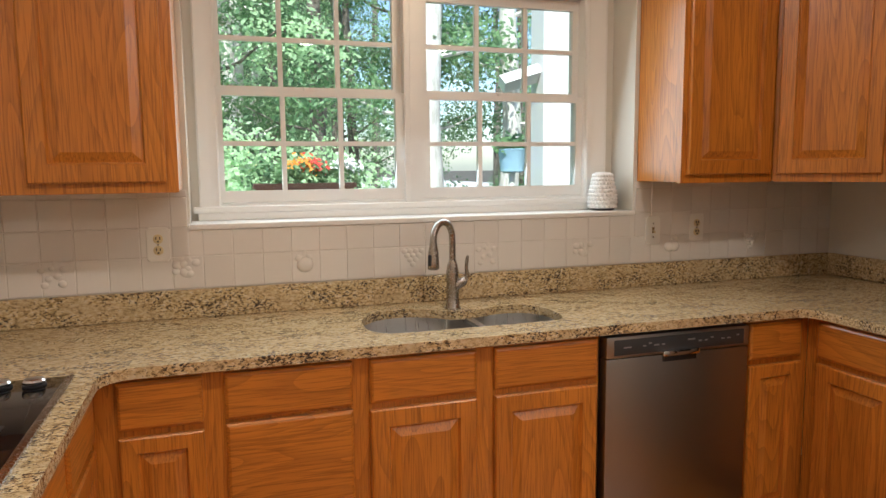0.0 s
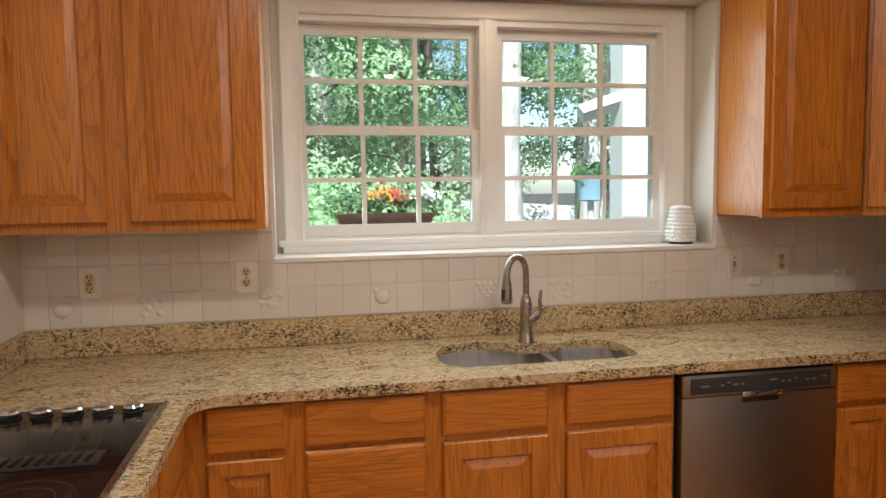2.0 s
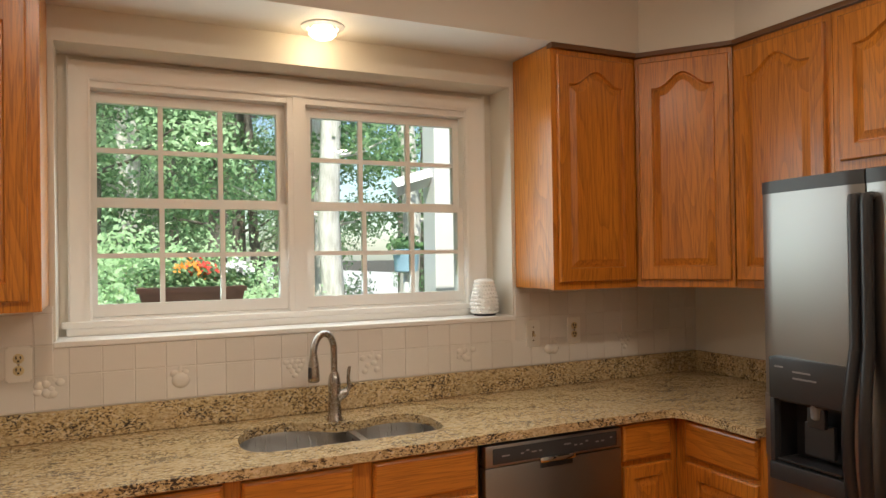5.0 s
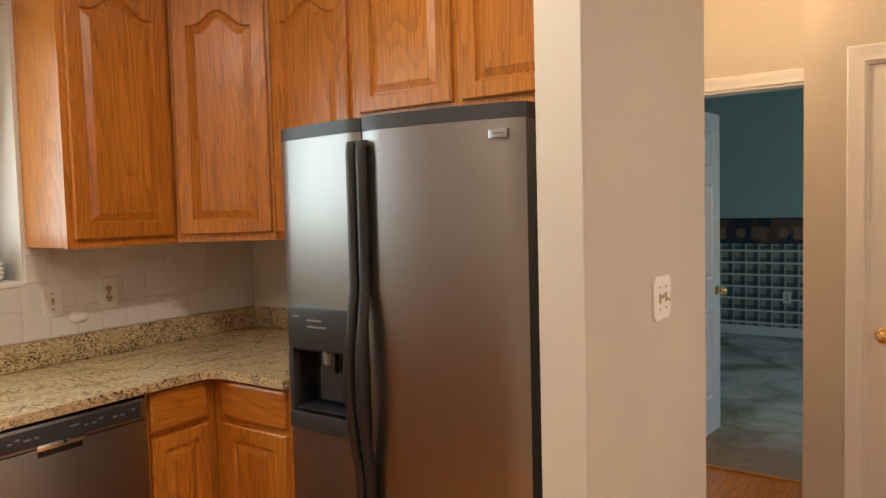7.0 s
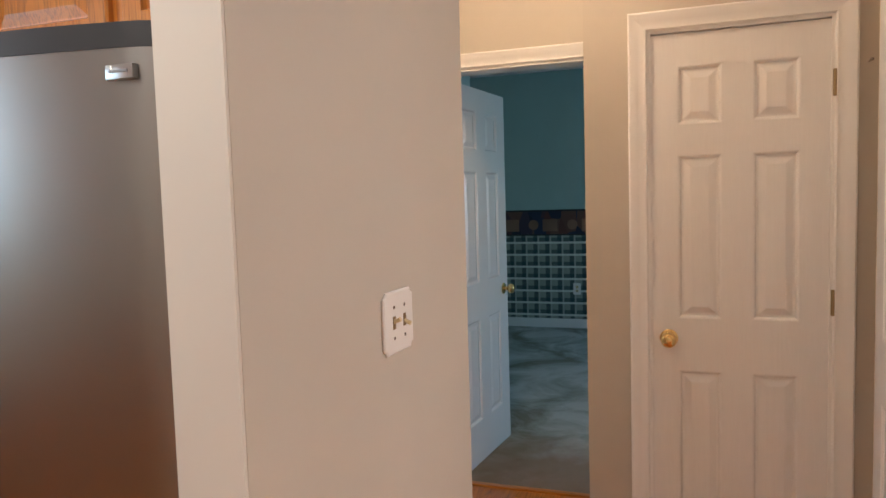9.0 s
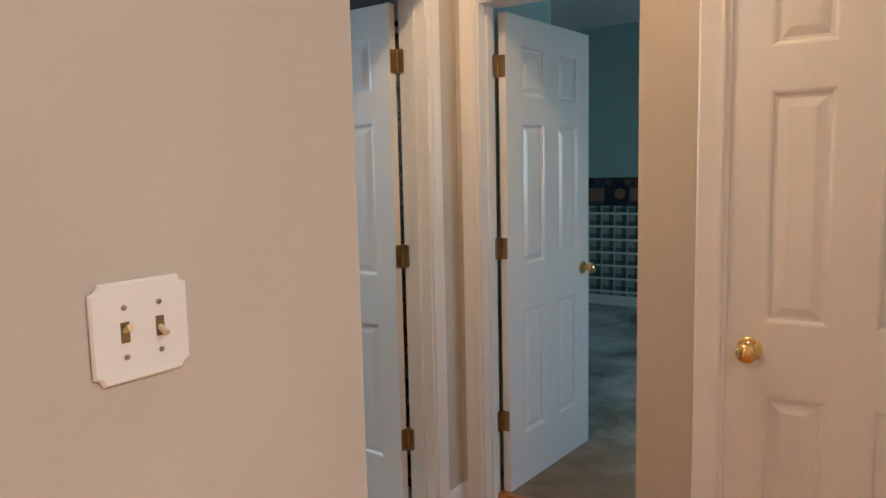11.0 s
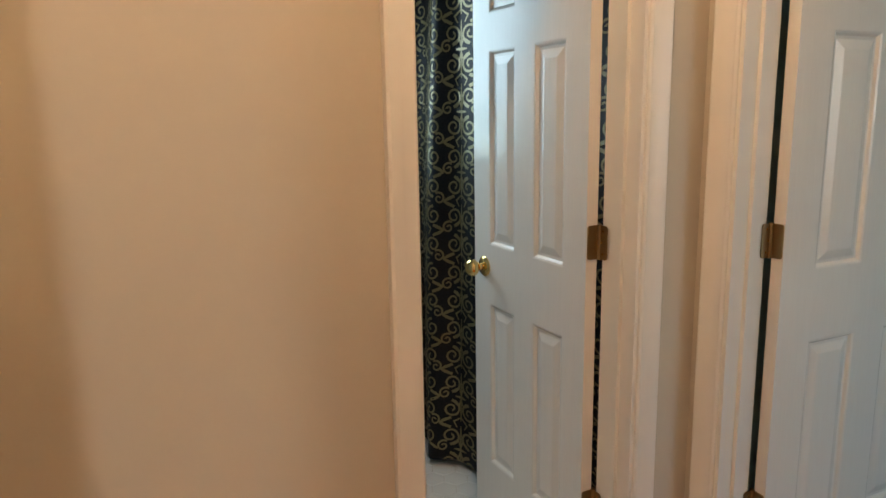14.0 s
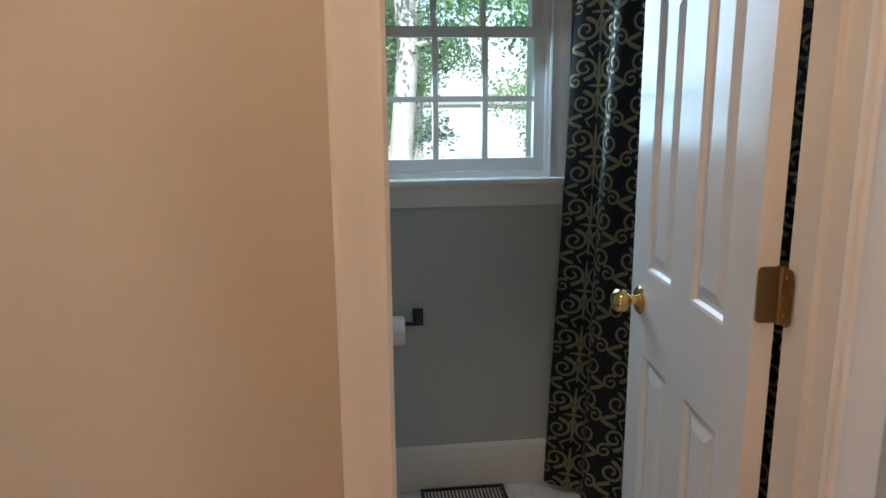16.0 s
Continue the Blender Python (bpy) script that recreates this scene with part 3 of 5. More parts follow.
bw = thing("window_2", pose(0, 0, 0), "white double-hung bathroom window with grilles", "window")
tagged(bw, kind="structure")
part("window_frame", boxes((3.70, 3.712, 2.87, 3.0, 1.10, 2.06), (4.272, 4.284, 2.87, 3.0, 1.10, 2.06), (3.712, 4.272, 2.87, 3.0, 2.045, 2.06), (3.712, 4.272, 2.87, 3.0, 1.10, 1.13)), WHITE, bw, smooth=False)
sash(bw, 3.744, 4.238, 1.172, 1.562, 2.912, 0.04, 0.02, "lower_sash")
sash(bw, 3.744, 4.238, 1.60, 1.99, 2.952, 0.02, 0.05, "upper_sash")
part("side_casing", strip(0.95, cut1=1), WHITE, bw, at=pose(4.276, 2.85, 1.112))
part("side_casing", strip(0.95, cut1=1), WHITE, bw, at=pose(3.708, 2.85, 1.112) @ Matrix.Diagonal((-1, 1, 1, 1)))
part("head_casing", strip(0.568, cut0=1, cut1=1), WHITE, bw, at=pose(3.708, 2.85, 2.062) @ Matrix(((0, 0, 1, 0), (0, 1, 0, 0), (1, 0, 0, 0), (0, 0, 0, 1))))
part("window_stool", boxes((3.61, 4.345, 2.805, 2.90, 1.092, 1.112), bevel=0.004), WHITE, bw)
part("apron", boxes((3.635, 4.325, 2.832, 2.85, 1.02, 1.092), bevel=0.003), WHITE, bw)

# ---- cabinets ----


def panel_outline(w, h, m, rise, n=14):
    """Outline of a raised panel at margin m, with a cathedral top where rise > 0."""
    pts = [(m, m), (w - m, m)]
    top = h - m - rise
    for i in range(n + 1):
        u = 1 - 2 * i / n
        f = 0.5 * (1 + math.cos(math.pi * min(1, abs(u) / 0.82)))
        pts.append((w / 2 + u * (w / 2 - m), top + rise * f))
    return pts


def outer_outline(w, h, e, m, n=14):
    pts = [(e, e), (w - e, e)]
    for i in range(n + 1):
        u = 1 - 2 * i / n
        x = w / 2 + u * (w / 2 - m)
        pts.append((w - e if i == 0 else e if i == n else x, h - e))
    return pts


def cabinet_door(parent, x, z, w, h, arch=0.0, name="door", y=0.0, material=None):
    """Raised-panel door, its lower left corner at (x, z), front at y - 0.02."""
    material = material or OAK_V
    t, fr = 0.02, min(0.056, w * 0.2)
    bm = bmesh.new()
    ring = lambda pts, yy: [(px, yy, pz) for px, pz in pts]
    rings = [ring(outer_outline(w, h, 0, fr), 0), ring(outer_outline(w, h, 0, fr), -t + 0.005), ring(outer_outline(w, h, 0.005, fr), -t),
             ring(panel_outline(w, h, fr, arch), -t), ring(panel_outline(w, h, fr + 0.006, arch), -t + 0.012)]
    loops(bm, rings, cap1=False)
    bmesh.ops.recalc_face_normals(bm, faces=bm.faces)
    d = part(name, bm, material, parent, at=pose(x, y, z), smooth=False)
    bm = bmesh.new()
    loops(bm, [ring(panel_outline(w, h, fr + 0.005, arch), -t + 0.0118), ring(panel_outline(w, h, fr + 0.010, arch), -t + 0.0112), ring(panel_outline(w, h, fr + 0.036, arch), -t + 0.0018)], cap0=False)
    bmesh.ops.recalc_face_normals(bm, faces=bm.faces)
    part("panel", bm, material, d, smooth=False)
    return d


def drawer_front(parent, x, z, w, h, y=0.0, name="drawer_front"):
    bm = bmesh.new()
    ring = lambda e, yy: [(e, yy, e), (w - e, yy, e), (w - e, yy, h - e), (e, yy, h - e)]
    loops(bm, [ring(0, 0), ring(0, -0.013), ring(0.004, -0.017), ring(0.010, -0.020)])
    bmesh.ops.recalc_face_normals(bm, faces=bm.faces)
    return part(name, bm, OAK_H, parent, at=pose(x, y, z), smooth=False)


def base_cabinet(m, w, fronts, label, depth=0.58, name="base_cabinet", top=0.878):
    """fronts: (kind, x, w) with kind door (drawer over door), slab (drawer over plain front). Face at local y = 0."""
    c = thing(name, m, label, "cabinet", "kitchen base cabinets")
    part("body", boxes((0, w, 0.02, depth, 0.10, top), (0, w, 0.075, 0.09, 0.0, 0.10)), OAK_V, c, smooth=False)
    part("face_frame", boxes((0, w, 0.0, 0.02, 0.10, 0.878)), OAK_V, c, smooth=False)
    for kind, x, fw in fronts:
        drawer_front(c, x, 0.728, fw, 0.135)
        if kind == "door":
            cabinet_door(c, x, 0.125, fw, 0.582)
        elif kind == "slab":
            drawer_front(c, x, 0.44, fw, 0.275, name="deep_drawer_front")
            drawer_front(c, x, 0.125, fw, 0.29, name="deep_drawer_front")
    part("toe_kick", boxes((0, w, 0.068, 0.075, 0.0, 0.10)), DARKGREY, c, smooth=False)
    return c


FY = 2.298
base_cabinet(pose(-0.155, FY, 0), 0.335, [("door", 0.086, 0.222)], "oak base cabinet with drawer and raised-panel door", 0.6)
base_cabinet(pose(0.18, FY, 0), 0.425, [("slab", 0.032, 0.366)], "oak base cabinet with plain deep drawer fronts", 0.6)
base_cabinet(pose(0.605, FY, 0), 0.812, [("door", 0.026, 0.343), ("door", 0.432, 0.370)], "oak sink base cabinet with two raised-panel doors", 0.6, top=0.62)
base_cabinet(pose(2.024, FY, 0), 0.284, [("door", 0.008, 0.235)], "narrow oak base cabinet beside the dishwasher", 0.6)
base_cabinet(pose(2.310, 2.297, 0, 0, 0, -90), 0.44, [("door", 0.06, 0.335)], "oak base cabinet between corner and fridge", 0.62)
base_cabinet(pose(-0.135, 1.50, 0, 0, 0, 90), 0.797, [("door", 0.03, 0.33), ("door", 0.40, 0.33)], "oak base cabinet under the cooktop", 0.57)
base_cabinet(pose(-0.135, 0.93, 0, 0, 0, 90), 0.56, [("door", 0.05, 0.46)], "oak base cabinet beyond the cooktop", 0.57)


def wall_cabinet(m, w, z0, z1, doors, label, depth=0.30, dz=0.028, arch=0.06):
    c = thing("wall_cabinet", m, label, "cabinet", "kitchen wall cabinets")
    part("body", boxes((0, w, 0.02, depth, z0, z1), bevel=0.001, seg=1), OAK_V, c, smooth=False)
    part("face_frame", boxes((0, w, 0.0, 0.02, z0 - 0.004, z1)), OAK_V, c, smooth=False)
    for x, dw in doors:
        cabinet_door(c, x, z0 + dz, dw, z1 - z0 - 0.042 - dz, arch)
    part("top_moulding", boxes((-0.006, w + 0.006, -0.020, 0.02, z1 - 0.016, z1 + 0.005), bevel=0.003), DARKOAK, c, smooth=False)
    return c


CT = 2.386
wall_cabinet(pose(WX + 0.001, 2.60, 0), 0.850, 1.37, CT, [(0.034, 0.332), (0.436, 0.380)], "oak wall cabinet with two cathedral-arch doors", 0.298)
wall_cabinet(pose(1.948, 2.60, 0), 0.440, 1.37, CT, [(0.022, 0.398)], "oak wall cabinet beside the window with one cathedral-arch door", 0.298)
# diagonal corner cabinet
p0, p1 = Vector((2.395, 2.595)), Vector((2.635, 2.285))
ang = math.degrees(math.atan2(p1.y - p0.y, p1.x - p0.x))
cw = (p1 - p0).length
cc = thing("corner_wall_cabinet", pose(p0.x, p0.y, 0, 0, 0, ang), "diagonal oak corner wall cabinet with a cathedral-arch door", "cabinet", "kitchen wall cabinets")
part("face_frame", boxes((0, cw, 0.0, 0.02, 1.366, CT)), OAK_V, cc, smooth=False)
cabinet_door(cc, 0.012, 1.398, cw - 0.024, CT - 1.37 - 0.07, 0.06)
part("top_moulding", boxes((-0.004, cw + 0.004, -0.020, 0.02, CT - 0.016, CT + 0.005), bevel=0.003), DARKOAK, cc, smooth=False)
inv = cc.matrix_basis.inverted()
bm = bmesh.new()
cp = [(2.397, 2.605), (2.645, 2.29), (EX, 2.29), (EX, WY), (2.397, WY)]
loops(bm, [[inv @ Vector((x, y, 1.37)) for x, y in cp], [inv @ Vector((x, y, CT)) for x, y in cp]])
bmesh.ops.recalc_face_normals(bm, faces=bm.faces)
part("body", bm, OAK_V, cc, smooth=False)
EC = 2.64
wall_cabinet(pose(EC, 2.28, 0, 0, 0, -90), 0.44, 1.37, CT, [(0.012, 0.405)], "oak wall cabinet beside the fridge with a cathedral-arch door", 0.30)
wall_cabinet(pose(EC, 1.838, 0, 0, 0, -90), 0.925, 1.80, CT, [(0.03, 0.405), (0.475, 0.41)], "oak wall cabinet over the fridge with two arched doors", 0.27, 0.03, 0.055)

# ---- countertop ----
def counter_outline():
    pts = [(WX, WY), (EX, WY), (EX, 1.885), (2.272, 1.885)]
    for i in range(9):       # inner corner by the fridge
        a = math.pi * i / 16
        pts.append((2.272 - 0.075 + 0.075 * math.cos(a), 2.262 - 0.075 + 0.075 * math.sin(a)))
    for i in range(9):       # inner corner by the cooktop
        a = math.pi / 2 + math.pi * i / 16
        pts.append((-0.098 + 0.085 + 0.085 * math.cos(a), 2.262 - 0.085 + 0.085 * math.sin(a)))
    pts += [(-0.098, 0.92), (WX, 0.92)]
    return pts


HOLE = smooth_loop([(0.668, 2.50, 0), (0.70, 2.425, 0), (0.78, 2.40, 0), (1.0, 2.40, 0), (1.27, 2.40, 0), (1.345, 2.425, 0), (1.372, 2.51, 0), (1.365, 2.62, 0), (1.31, 2.69, 0), (1.21, 2.70, 0), (1.12, 2.665, 0), (1.03, 2.665, 0), (0.96, 2.72, 0), (0.87, 2.765, 0), (0.76, 2.745, 0), (0.685, 2.65, 0)], 4)
bm = bmesh.new()
for ring in ([Vector((x, y, 0.91)) for x, y in counter_outline()], [Vector((p.x, p.y, 0.91)) for p in HOLE]):
    vs = [bm.verts.new(p) for p in ring]
    for i in range(len(vs)):
        bm.edges.new((vs[i], vs[(i + 1) % len(vs)]))
bmesh.ops.triangle_fill(bm, edges=bm.edges[:], use_beauty=True)
bmesh.ops.recalc_face_normals(bm, faces=bm.faces)
top = bm.faces[:]
r = bmesh.ops.extrude_face_region(bm, geom=top)
bmesh.ops.translate(bm, verts=[v for v in r["geom"] if isinstance(v, bmesh.types.BMVert)], vec=(0, 0, -0.032))
bmesh.ops.recalc_face_normals(bm, faces=bm.faces)
ct = solid("countertop", bm, GRANITE, "speckled beige granite countertop with a rounded edge", "countertop")
bv = ct.modifiers.new("edge", "BEVEL")
bv.width, bv.segments, bv.limit_method, bv.angle_limit = 0.012, 4, "ANGLE", radians(60)
solid("backsplash_strip", boxes((WX, EX, WY - 0.022, WY - 0.0045, 0.911, 1.012), bevel=0.003), GRANITE, "low granite upstand along the window wall", "backsplash")
solid("backsplash_strip", boxes((WX, WX + 0.02, 0.92, WY - 0.023, 0.911, 1.012), bevel=0.003), GRANITE, "low granite upstand beside the cooktop", "backsplash")
solid("backsplash_strip", boxes((EX - 0.02, EX, 1.885, WY - 0.023, 0.911, 1.012), bevel=0.003), GRANITE, "low granite upstand beside the fridge", "backsplash")

# ---- sink and faucet ----
sink = thing("sink", pose(1.02, 2.55, 0.88), "undermount stainless double-bowl sink", "sink")


def bowl(x0, x1, y0, y1, depth):
    bm = bmesh.new()
    rings = []
    for k, (ins, z) in enumerate(((-0.012, 0), (0, 0), (0.004, -0.02), (0.012, -depth + 0.03), (0.03, -depth + 0.006), (0.06, -depth))):
        ring = []
        for i in range(40):
            a = 2 * math.pi * i / 40
            ca, sa = math.cos(a), math.sin(a)
            e = 2 / 4.5
            ring.append(((x0 + x1) / 2 + ((x1 - x0) / 2 - ins) * abs(ca) ** e * (1 if ca > 0 else -1), (y0 + y1) / 2 + ((y1 - y0) / 2 - ins) * abs(sa) ** e * (1 if sa > 0 else -1), z))
        rings.append(ring)
    loops(bm, rings, cap0=False)
    return bm


for x0, x1, y0, y1, dp in ((-0.365, 0.055, -0.165, 0.225, 0.20), (0.08, 0.365, -0.165, 0.165, 0.16)):
    b = part("bowl", bowl(x0, x1, y0, y1, dp), SINK, sink)
    part("drain", lathe([(0.042, 0.0), (0.042, 0.003), (0.03, 0.004), (0.028, 0.001)], 20, at=((x0 + x1) / 2, (y0 + y1) / 2, -dp + 0.001)), CHROME, b)
part("divider", boxes((0.050, 0.085, -0.15, 0.13, -0.03, -0.006), bevel=0.008), SINK, sink)

fc = thing("faucet", pose(1.042, 2.715, 0.9105, 0, 0, -52), "brushed nickel pull-down gooseneck faucet", "faucet")
part("body", lathe([(0.030, 0), (0.030, 0.006), (0.026, 0.012), (0.024, 0.06), (0.0225, 0.10), (0.024, 0.135), (0.020, 0.165), (0.0165, 0.172), (0.014, 0.18)], 28), NICKEL, fc)
arc = [(0, 0, 0.165), (0, 0, 0.21), (0, 0, 0.25)]
for i in range(1, 15):
    a = math.pi - math.pi * 1.02 * i / 14
    arc.append((0, -0.062 - 0.062 * math.cos(a), 0.262 + 0.066 * math.sin(a)))
part("neck", tube(arc, 0.0125, 16), NICKEL, fc)
part("ring", lathe([(0.0145, 0), (0.0155, 0.003), (0.0145, 0.007)], 20, at=(0, 0, 0.176)), CHROME, fc)
sp = part("spray_head", lathe([(0.014, 0), (0.015, -0.012), (0.0185, -0.03), (0.0205, -0.07), (0.0215, -0.088), (0.019, -0.094), (0.016, -0.096)], 24, at=(0, -0.124, 0.258)), NICKEL, fc)
part("button", boxes((-0.006, 0.006, -0.150, -0.142, 0.178, 0.218), bevel=0.003), BLACK, sp, "black spray button")
hub = part("handle_hub", tube([(0.012, 0.008, 0.085), (0.030, 0.018, 0.10), (0.042, 0.026, 0.108)], [0.019, 0.018, 0.013], 16), NICKEL, fc)
part("lever", tube([(0.036, 0.022, 0.10), (0.048, 0.029, 0.125), (0.044, 0.026, 0.155), (0.047, 0.027, 0.185), (0.050, 0.028, 0.200)], [0.010, 0.009, 0.0065, 0.007, 0.004], 12), NICKEL, hub)

# ---- cooktop ----
ck = thing("cooktop", pose(-0.405, 1.822, 0.9105), "black glass electric cooktop with chrome knobs", "cooktop")
part("trim", boxes((0.236, 0.254, -0.385, 0.392, 0, 0.009), (-0.262, 0.236, -0.385, -0.372, 0, 0.009), bevel=0.003), NICKEL, ck)
part("glass_top", boxes((-0.262, 0.236, -0.372, 0.390, 0, 0.007), bevel=0.002), GLASSTOP, ck)
for i in range(5):
    k = part("knob", lathe([(0.021, 0), (0.022, 0.004), (0.0255, 0.006), (0.026, 0.012), (0.022, 0.017), (0.010, 0.019)], 24, at=(-0.125 + 0.0755 * i, 0.345 - 0.004 * i, 0.0072)), CHROME, ck, "chrome control knob")
    part("knob_skirt", lathe([(0.027, 0), (0.027, 0.002), (0.022, 0.004)], 24, at=(-0.125 + 0.0755 * i, 0.345 - 0.004 * i, 0.0071)), BLACK, k)
gr = part("vent_plate", boxes((-0.20, 0.185, -0.055, 0.030, 0.007, 0.0105), bevel=0.002), BLACK, ck)
for i in range(15):
    part("slat", boxes((-0.012, 0.012, -0.030, 0.030, 0, 0.004), bevel=0.0015), GLASSTOP, gr, at=pose(-0.18 + 0.0245 * i, -0.012, 0.0102) @ Matrix.Shear("XY", 4, (0.25, 0)) @ Matrix.Diagonal((0.45, 1, 1, 1)))
for cx, cy in ((0.09, -0.22), (-0.13, -0.22)):
    for rr in (0.10, 0.066):
        part("burner_ring", tube([(cx + rr * math.cos(q), cy + rr * math.sin(q), 0.0066) for q in [k * math.pi / 24 for k in range(49)]], 0.0012, 6), RINGINK, ck)

# ---- dishwasher ----
dw = thing("dishwasher", pose(1.420, 2.292, 0), "stainless steel dishwasher with a pocket handle", "dishwasher")
part("tub", boxes((0.004, 0.598, 0.02, 0.56, 0.0, 0.868)), BLACK, dw, smooth=False)
part("door_panel", boxes((0.012, 0.592, -0.022, 0.02, 0.115, 0.790), bevel=0.005), STEEL, dw)
pn = part("control_panel", boxes((0.012, 0.592, -0.024, 0.02, 0.793, 0.866), bevel=0.004), STEEL, dw)
part("display_strip", boxes((0.040, 0.568, -0.0265, -0.022, 0.802, 0.856), bevel=0.002), DARKGREY, pn)
for i, (x, w2) in enumerate(((0.075, 0.03), (0.15, 0.012), (0.172, 0.012), (0.194, 0.02), (0.225, 0.012), (0.33, 0.03), (0.375, 0.012), (0.40, 0.012), (0.425, 0.012), (0.47, 0.014), (0.495, 0.014), (0.535, 0.012))):
    part("legend_mark", boxes((x, x + w2, -0.0275, -0.0262, 0.826 + 0.008 * (i % 3 == 2), 0.831 + 0.008 * (i % 3 == 2))), INK, pn, smooth=False)
ph = part("pocket_handle", boxes((0.225, 0.375, -0.038, -0.018, 0.785, 0.806), bevel=0.008), CHROME, dw)
part("handle_recess", boxes((0.232, 0.368, -0.0265, -0.020, 0.765, 0.786), bevel=0.002), BLACK, ph)
part("toe_panel", boxes((0.01, 0.59, 0.03, 0.05, 0.0, 0.112)), BLACK, dw, smooth=False)

# ---- refrigerator ----
fr = thing("refrigerator", pose(2.24, 1.822, 0, 0, 0, -90), "stainless side-by-side refrigerator with black handles and dispenser", "refrigerator")
FW, FH = 0.888, 1.742


def curved_panel(x0, x1, z0, z1, back=0.06, bulge=0.05, n=14):
    """A door skin whose front bows outwards over the fridge's whole width."""
    bm = bmesh.new()
    ring = []
    for i in range(n + 1):
        x = x0 + (x1 - x0) * i / n
        u = 2 * x / FW - 1
        e = 0.010 if (i == 0 and x < 0.01) or (i == n and x > FW - 0.01) or abs(x - SP) < 0.004 else 0
        ring.append((x, -bulge * (1 - u * u) + e, 0))
    ring += [(x1, back, 0), (x0, back, 0)]
    loops(bm, [[(x, y, z) for x, y, _ in ring] for z in (z0, z1)])
    bmesh.ops.recalc_face_normals(bm, faces=bm.faces)
    return bm


part("case", boxes((0.004, FW - 0.004, 0.064, 0.665, 0.02, 1.72)), DARKGREY, fr, smooth=False)
SP = 0.385
skin = curved_panel(0, SP - 0.003, 0.08, 0.850)
for d4 in ((0, SP - 0.003, 1.050, 1.702), (0, 0.080, 0.850, 1.050), (0.312, SP - 0.003, 0.850, 1.050)):
    more = curved_panel(*d4)
    tmp = bpy.data.meshes.new("skin")
    more.to_mesh(tmp)
    more.free()
    skin.from_mesh(tmp)
    bpy.data.meshes.remove(tmp)
dl = part("freezer_door", skin, STEEL, fr)
dr = part("fridge_door", curved_panel(SP + 0.003, FW, 0.08, 1.702), STEEL, fr)
part("top_cap", curved_panel(-0.003, SP - 0.003, 1.702, FH, bulge=0.053), DARKGREY, dl)
part("top_cap", curved_panel(SP + 0.003, FW + 0.003, 1.702, FH, bulge=0.053), DARKGREY, dr)
part("hinge_cover", boxes((FW - 0.10, FW - 0.008, 0.062, 0.17, 1.72, 1.748), bevel=0.006), BLACK, fr)
part("kick_grille", boxes((0.01, FW - 0.01, 0.03, 0.07, 0.0, 0.075)), BLACK, fr, smooth=False)
for x, par in ((SP - 0.0185, dl), (SP + 0.0185, dr)):
    path = [(x, -0.045, 1.662), (x, -0.066, 1.662), (x, -0.067, 1.64), (x, -0.067, 1.45), (x, -0.068, 1.25)]
    s = -1 if par is dl else 1
    for i in range(1, 9):
        u = i / 8
        path.append((x + s * 0.006 * math.sin(math.pi * u), -0.068 - 0.034 * math.sin(math.pi * u), 1.25 - 0.55 * u))
    path += [(x, -0.067, 0.55), (x, -0.066, 0.30), (x, -0.045, 0.29)]
    hd = part("handle", tube(path, 0.0165, 10), BLACK, par, "black plastic bar handle")
    part("joint_band", lathe([(0.0175, -0.003), (0.0175, 0.003)], 14, at=(x, -0.0685, 1.235)), DARKGREY, hd)
# dispenser: frame round a recess
dp = part("dispenser", boxes((0.062, 0.332, -0.052, 0.0, 1.050, 1.182), bevel=0.006), DARKGREY, fr, "black ice and water dispenser")
part("lower_lip", boxes((0.062, 0.332, -0.056, 0.0, 0.795, 0.850), bevel=0.006), DARKGREY, dp)
part("side_trim", boxes((0.062, 0.080, -0.050, 0.0, 0.850, 1.050), bevel=0.004), DARKGREY, dp)
part("side_trim", boxes((0.312, 0.332, -0.054, 0.0, 0.850, 1.050), bevel=0.004), DARKGREY, dp)
part("recess_back", boxes((0.0795, 0.3125, 0.045, 0.058, 0.849, 1.051), (0.0795, 0.086, -0.03, 0.045, 0.849, 1.051), (0.306, 0.3125, -0.03, 0.045, 0.849, 1.051), (0.086, 0.306, -0.03, 0.045, 1.040, 1.051), (0.086, 0.306, -0.03, 0.045, 0.849, 0.858)), BLACK, dp, smooth=False)
part("paddle", boxes((0.15, 0.25, -0.005, 0.012, 0.885, 0.985), (0.17, 0.23, -0.02, 0.0, 0.975, 1.035), bevel=0.005), DARKGREY, dp)
part("spout", lathe([(0.020, 0.0), (0.017, -0.04), (0.012, -0.045)], 14, at=(0.20, -0.012, 1.045)), INK, dp, "grey spout")
part("drip_tray", boxes((0.088, 0.304, -0.050, 0.04, 0.858, 0.864), bevel=0.002), BLACK, dp)
for lx, lz, lw in ((0.085, 1.150, 0.03), (0.15, 1.140, 0.06), (0.15, 1.120, 0.08)):
    part("legend_mark", boxes((lx, lx + lw, -0.0535, -0.0515, lz, lz + 0.005)), INK, dp, smooth=False)
bd = part("badge", boxes((0.797, 0.851, -0.024, -0.010, 1.652, 1.675), bevel=0.002), SINK, dr, "small silver badge")
part("badge_lines", boxes((0.806, 0.842, -0.0255, -0.0235, 1.662, 1.666)), INK, bd, smooth=False)

# ---- plates on the walls ----


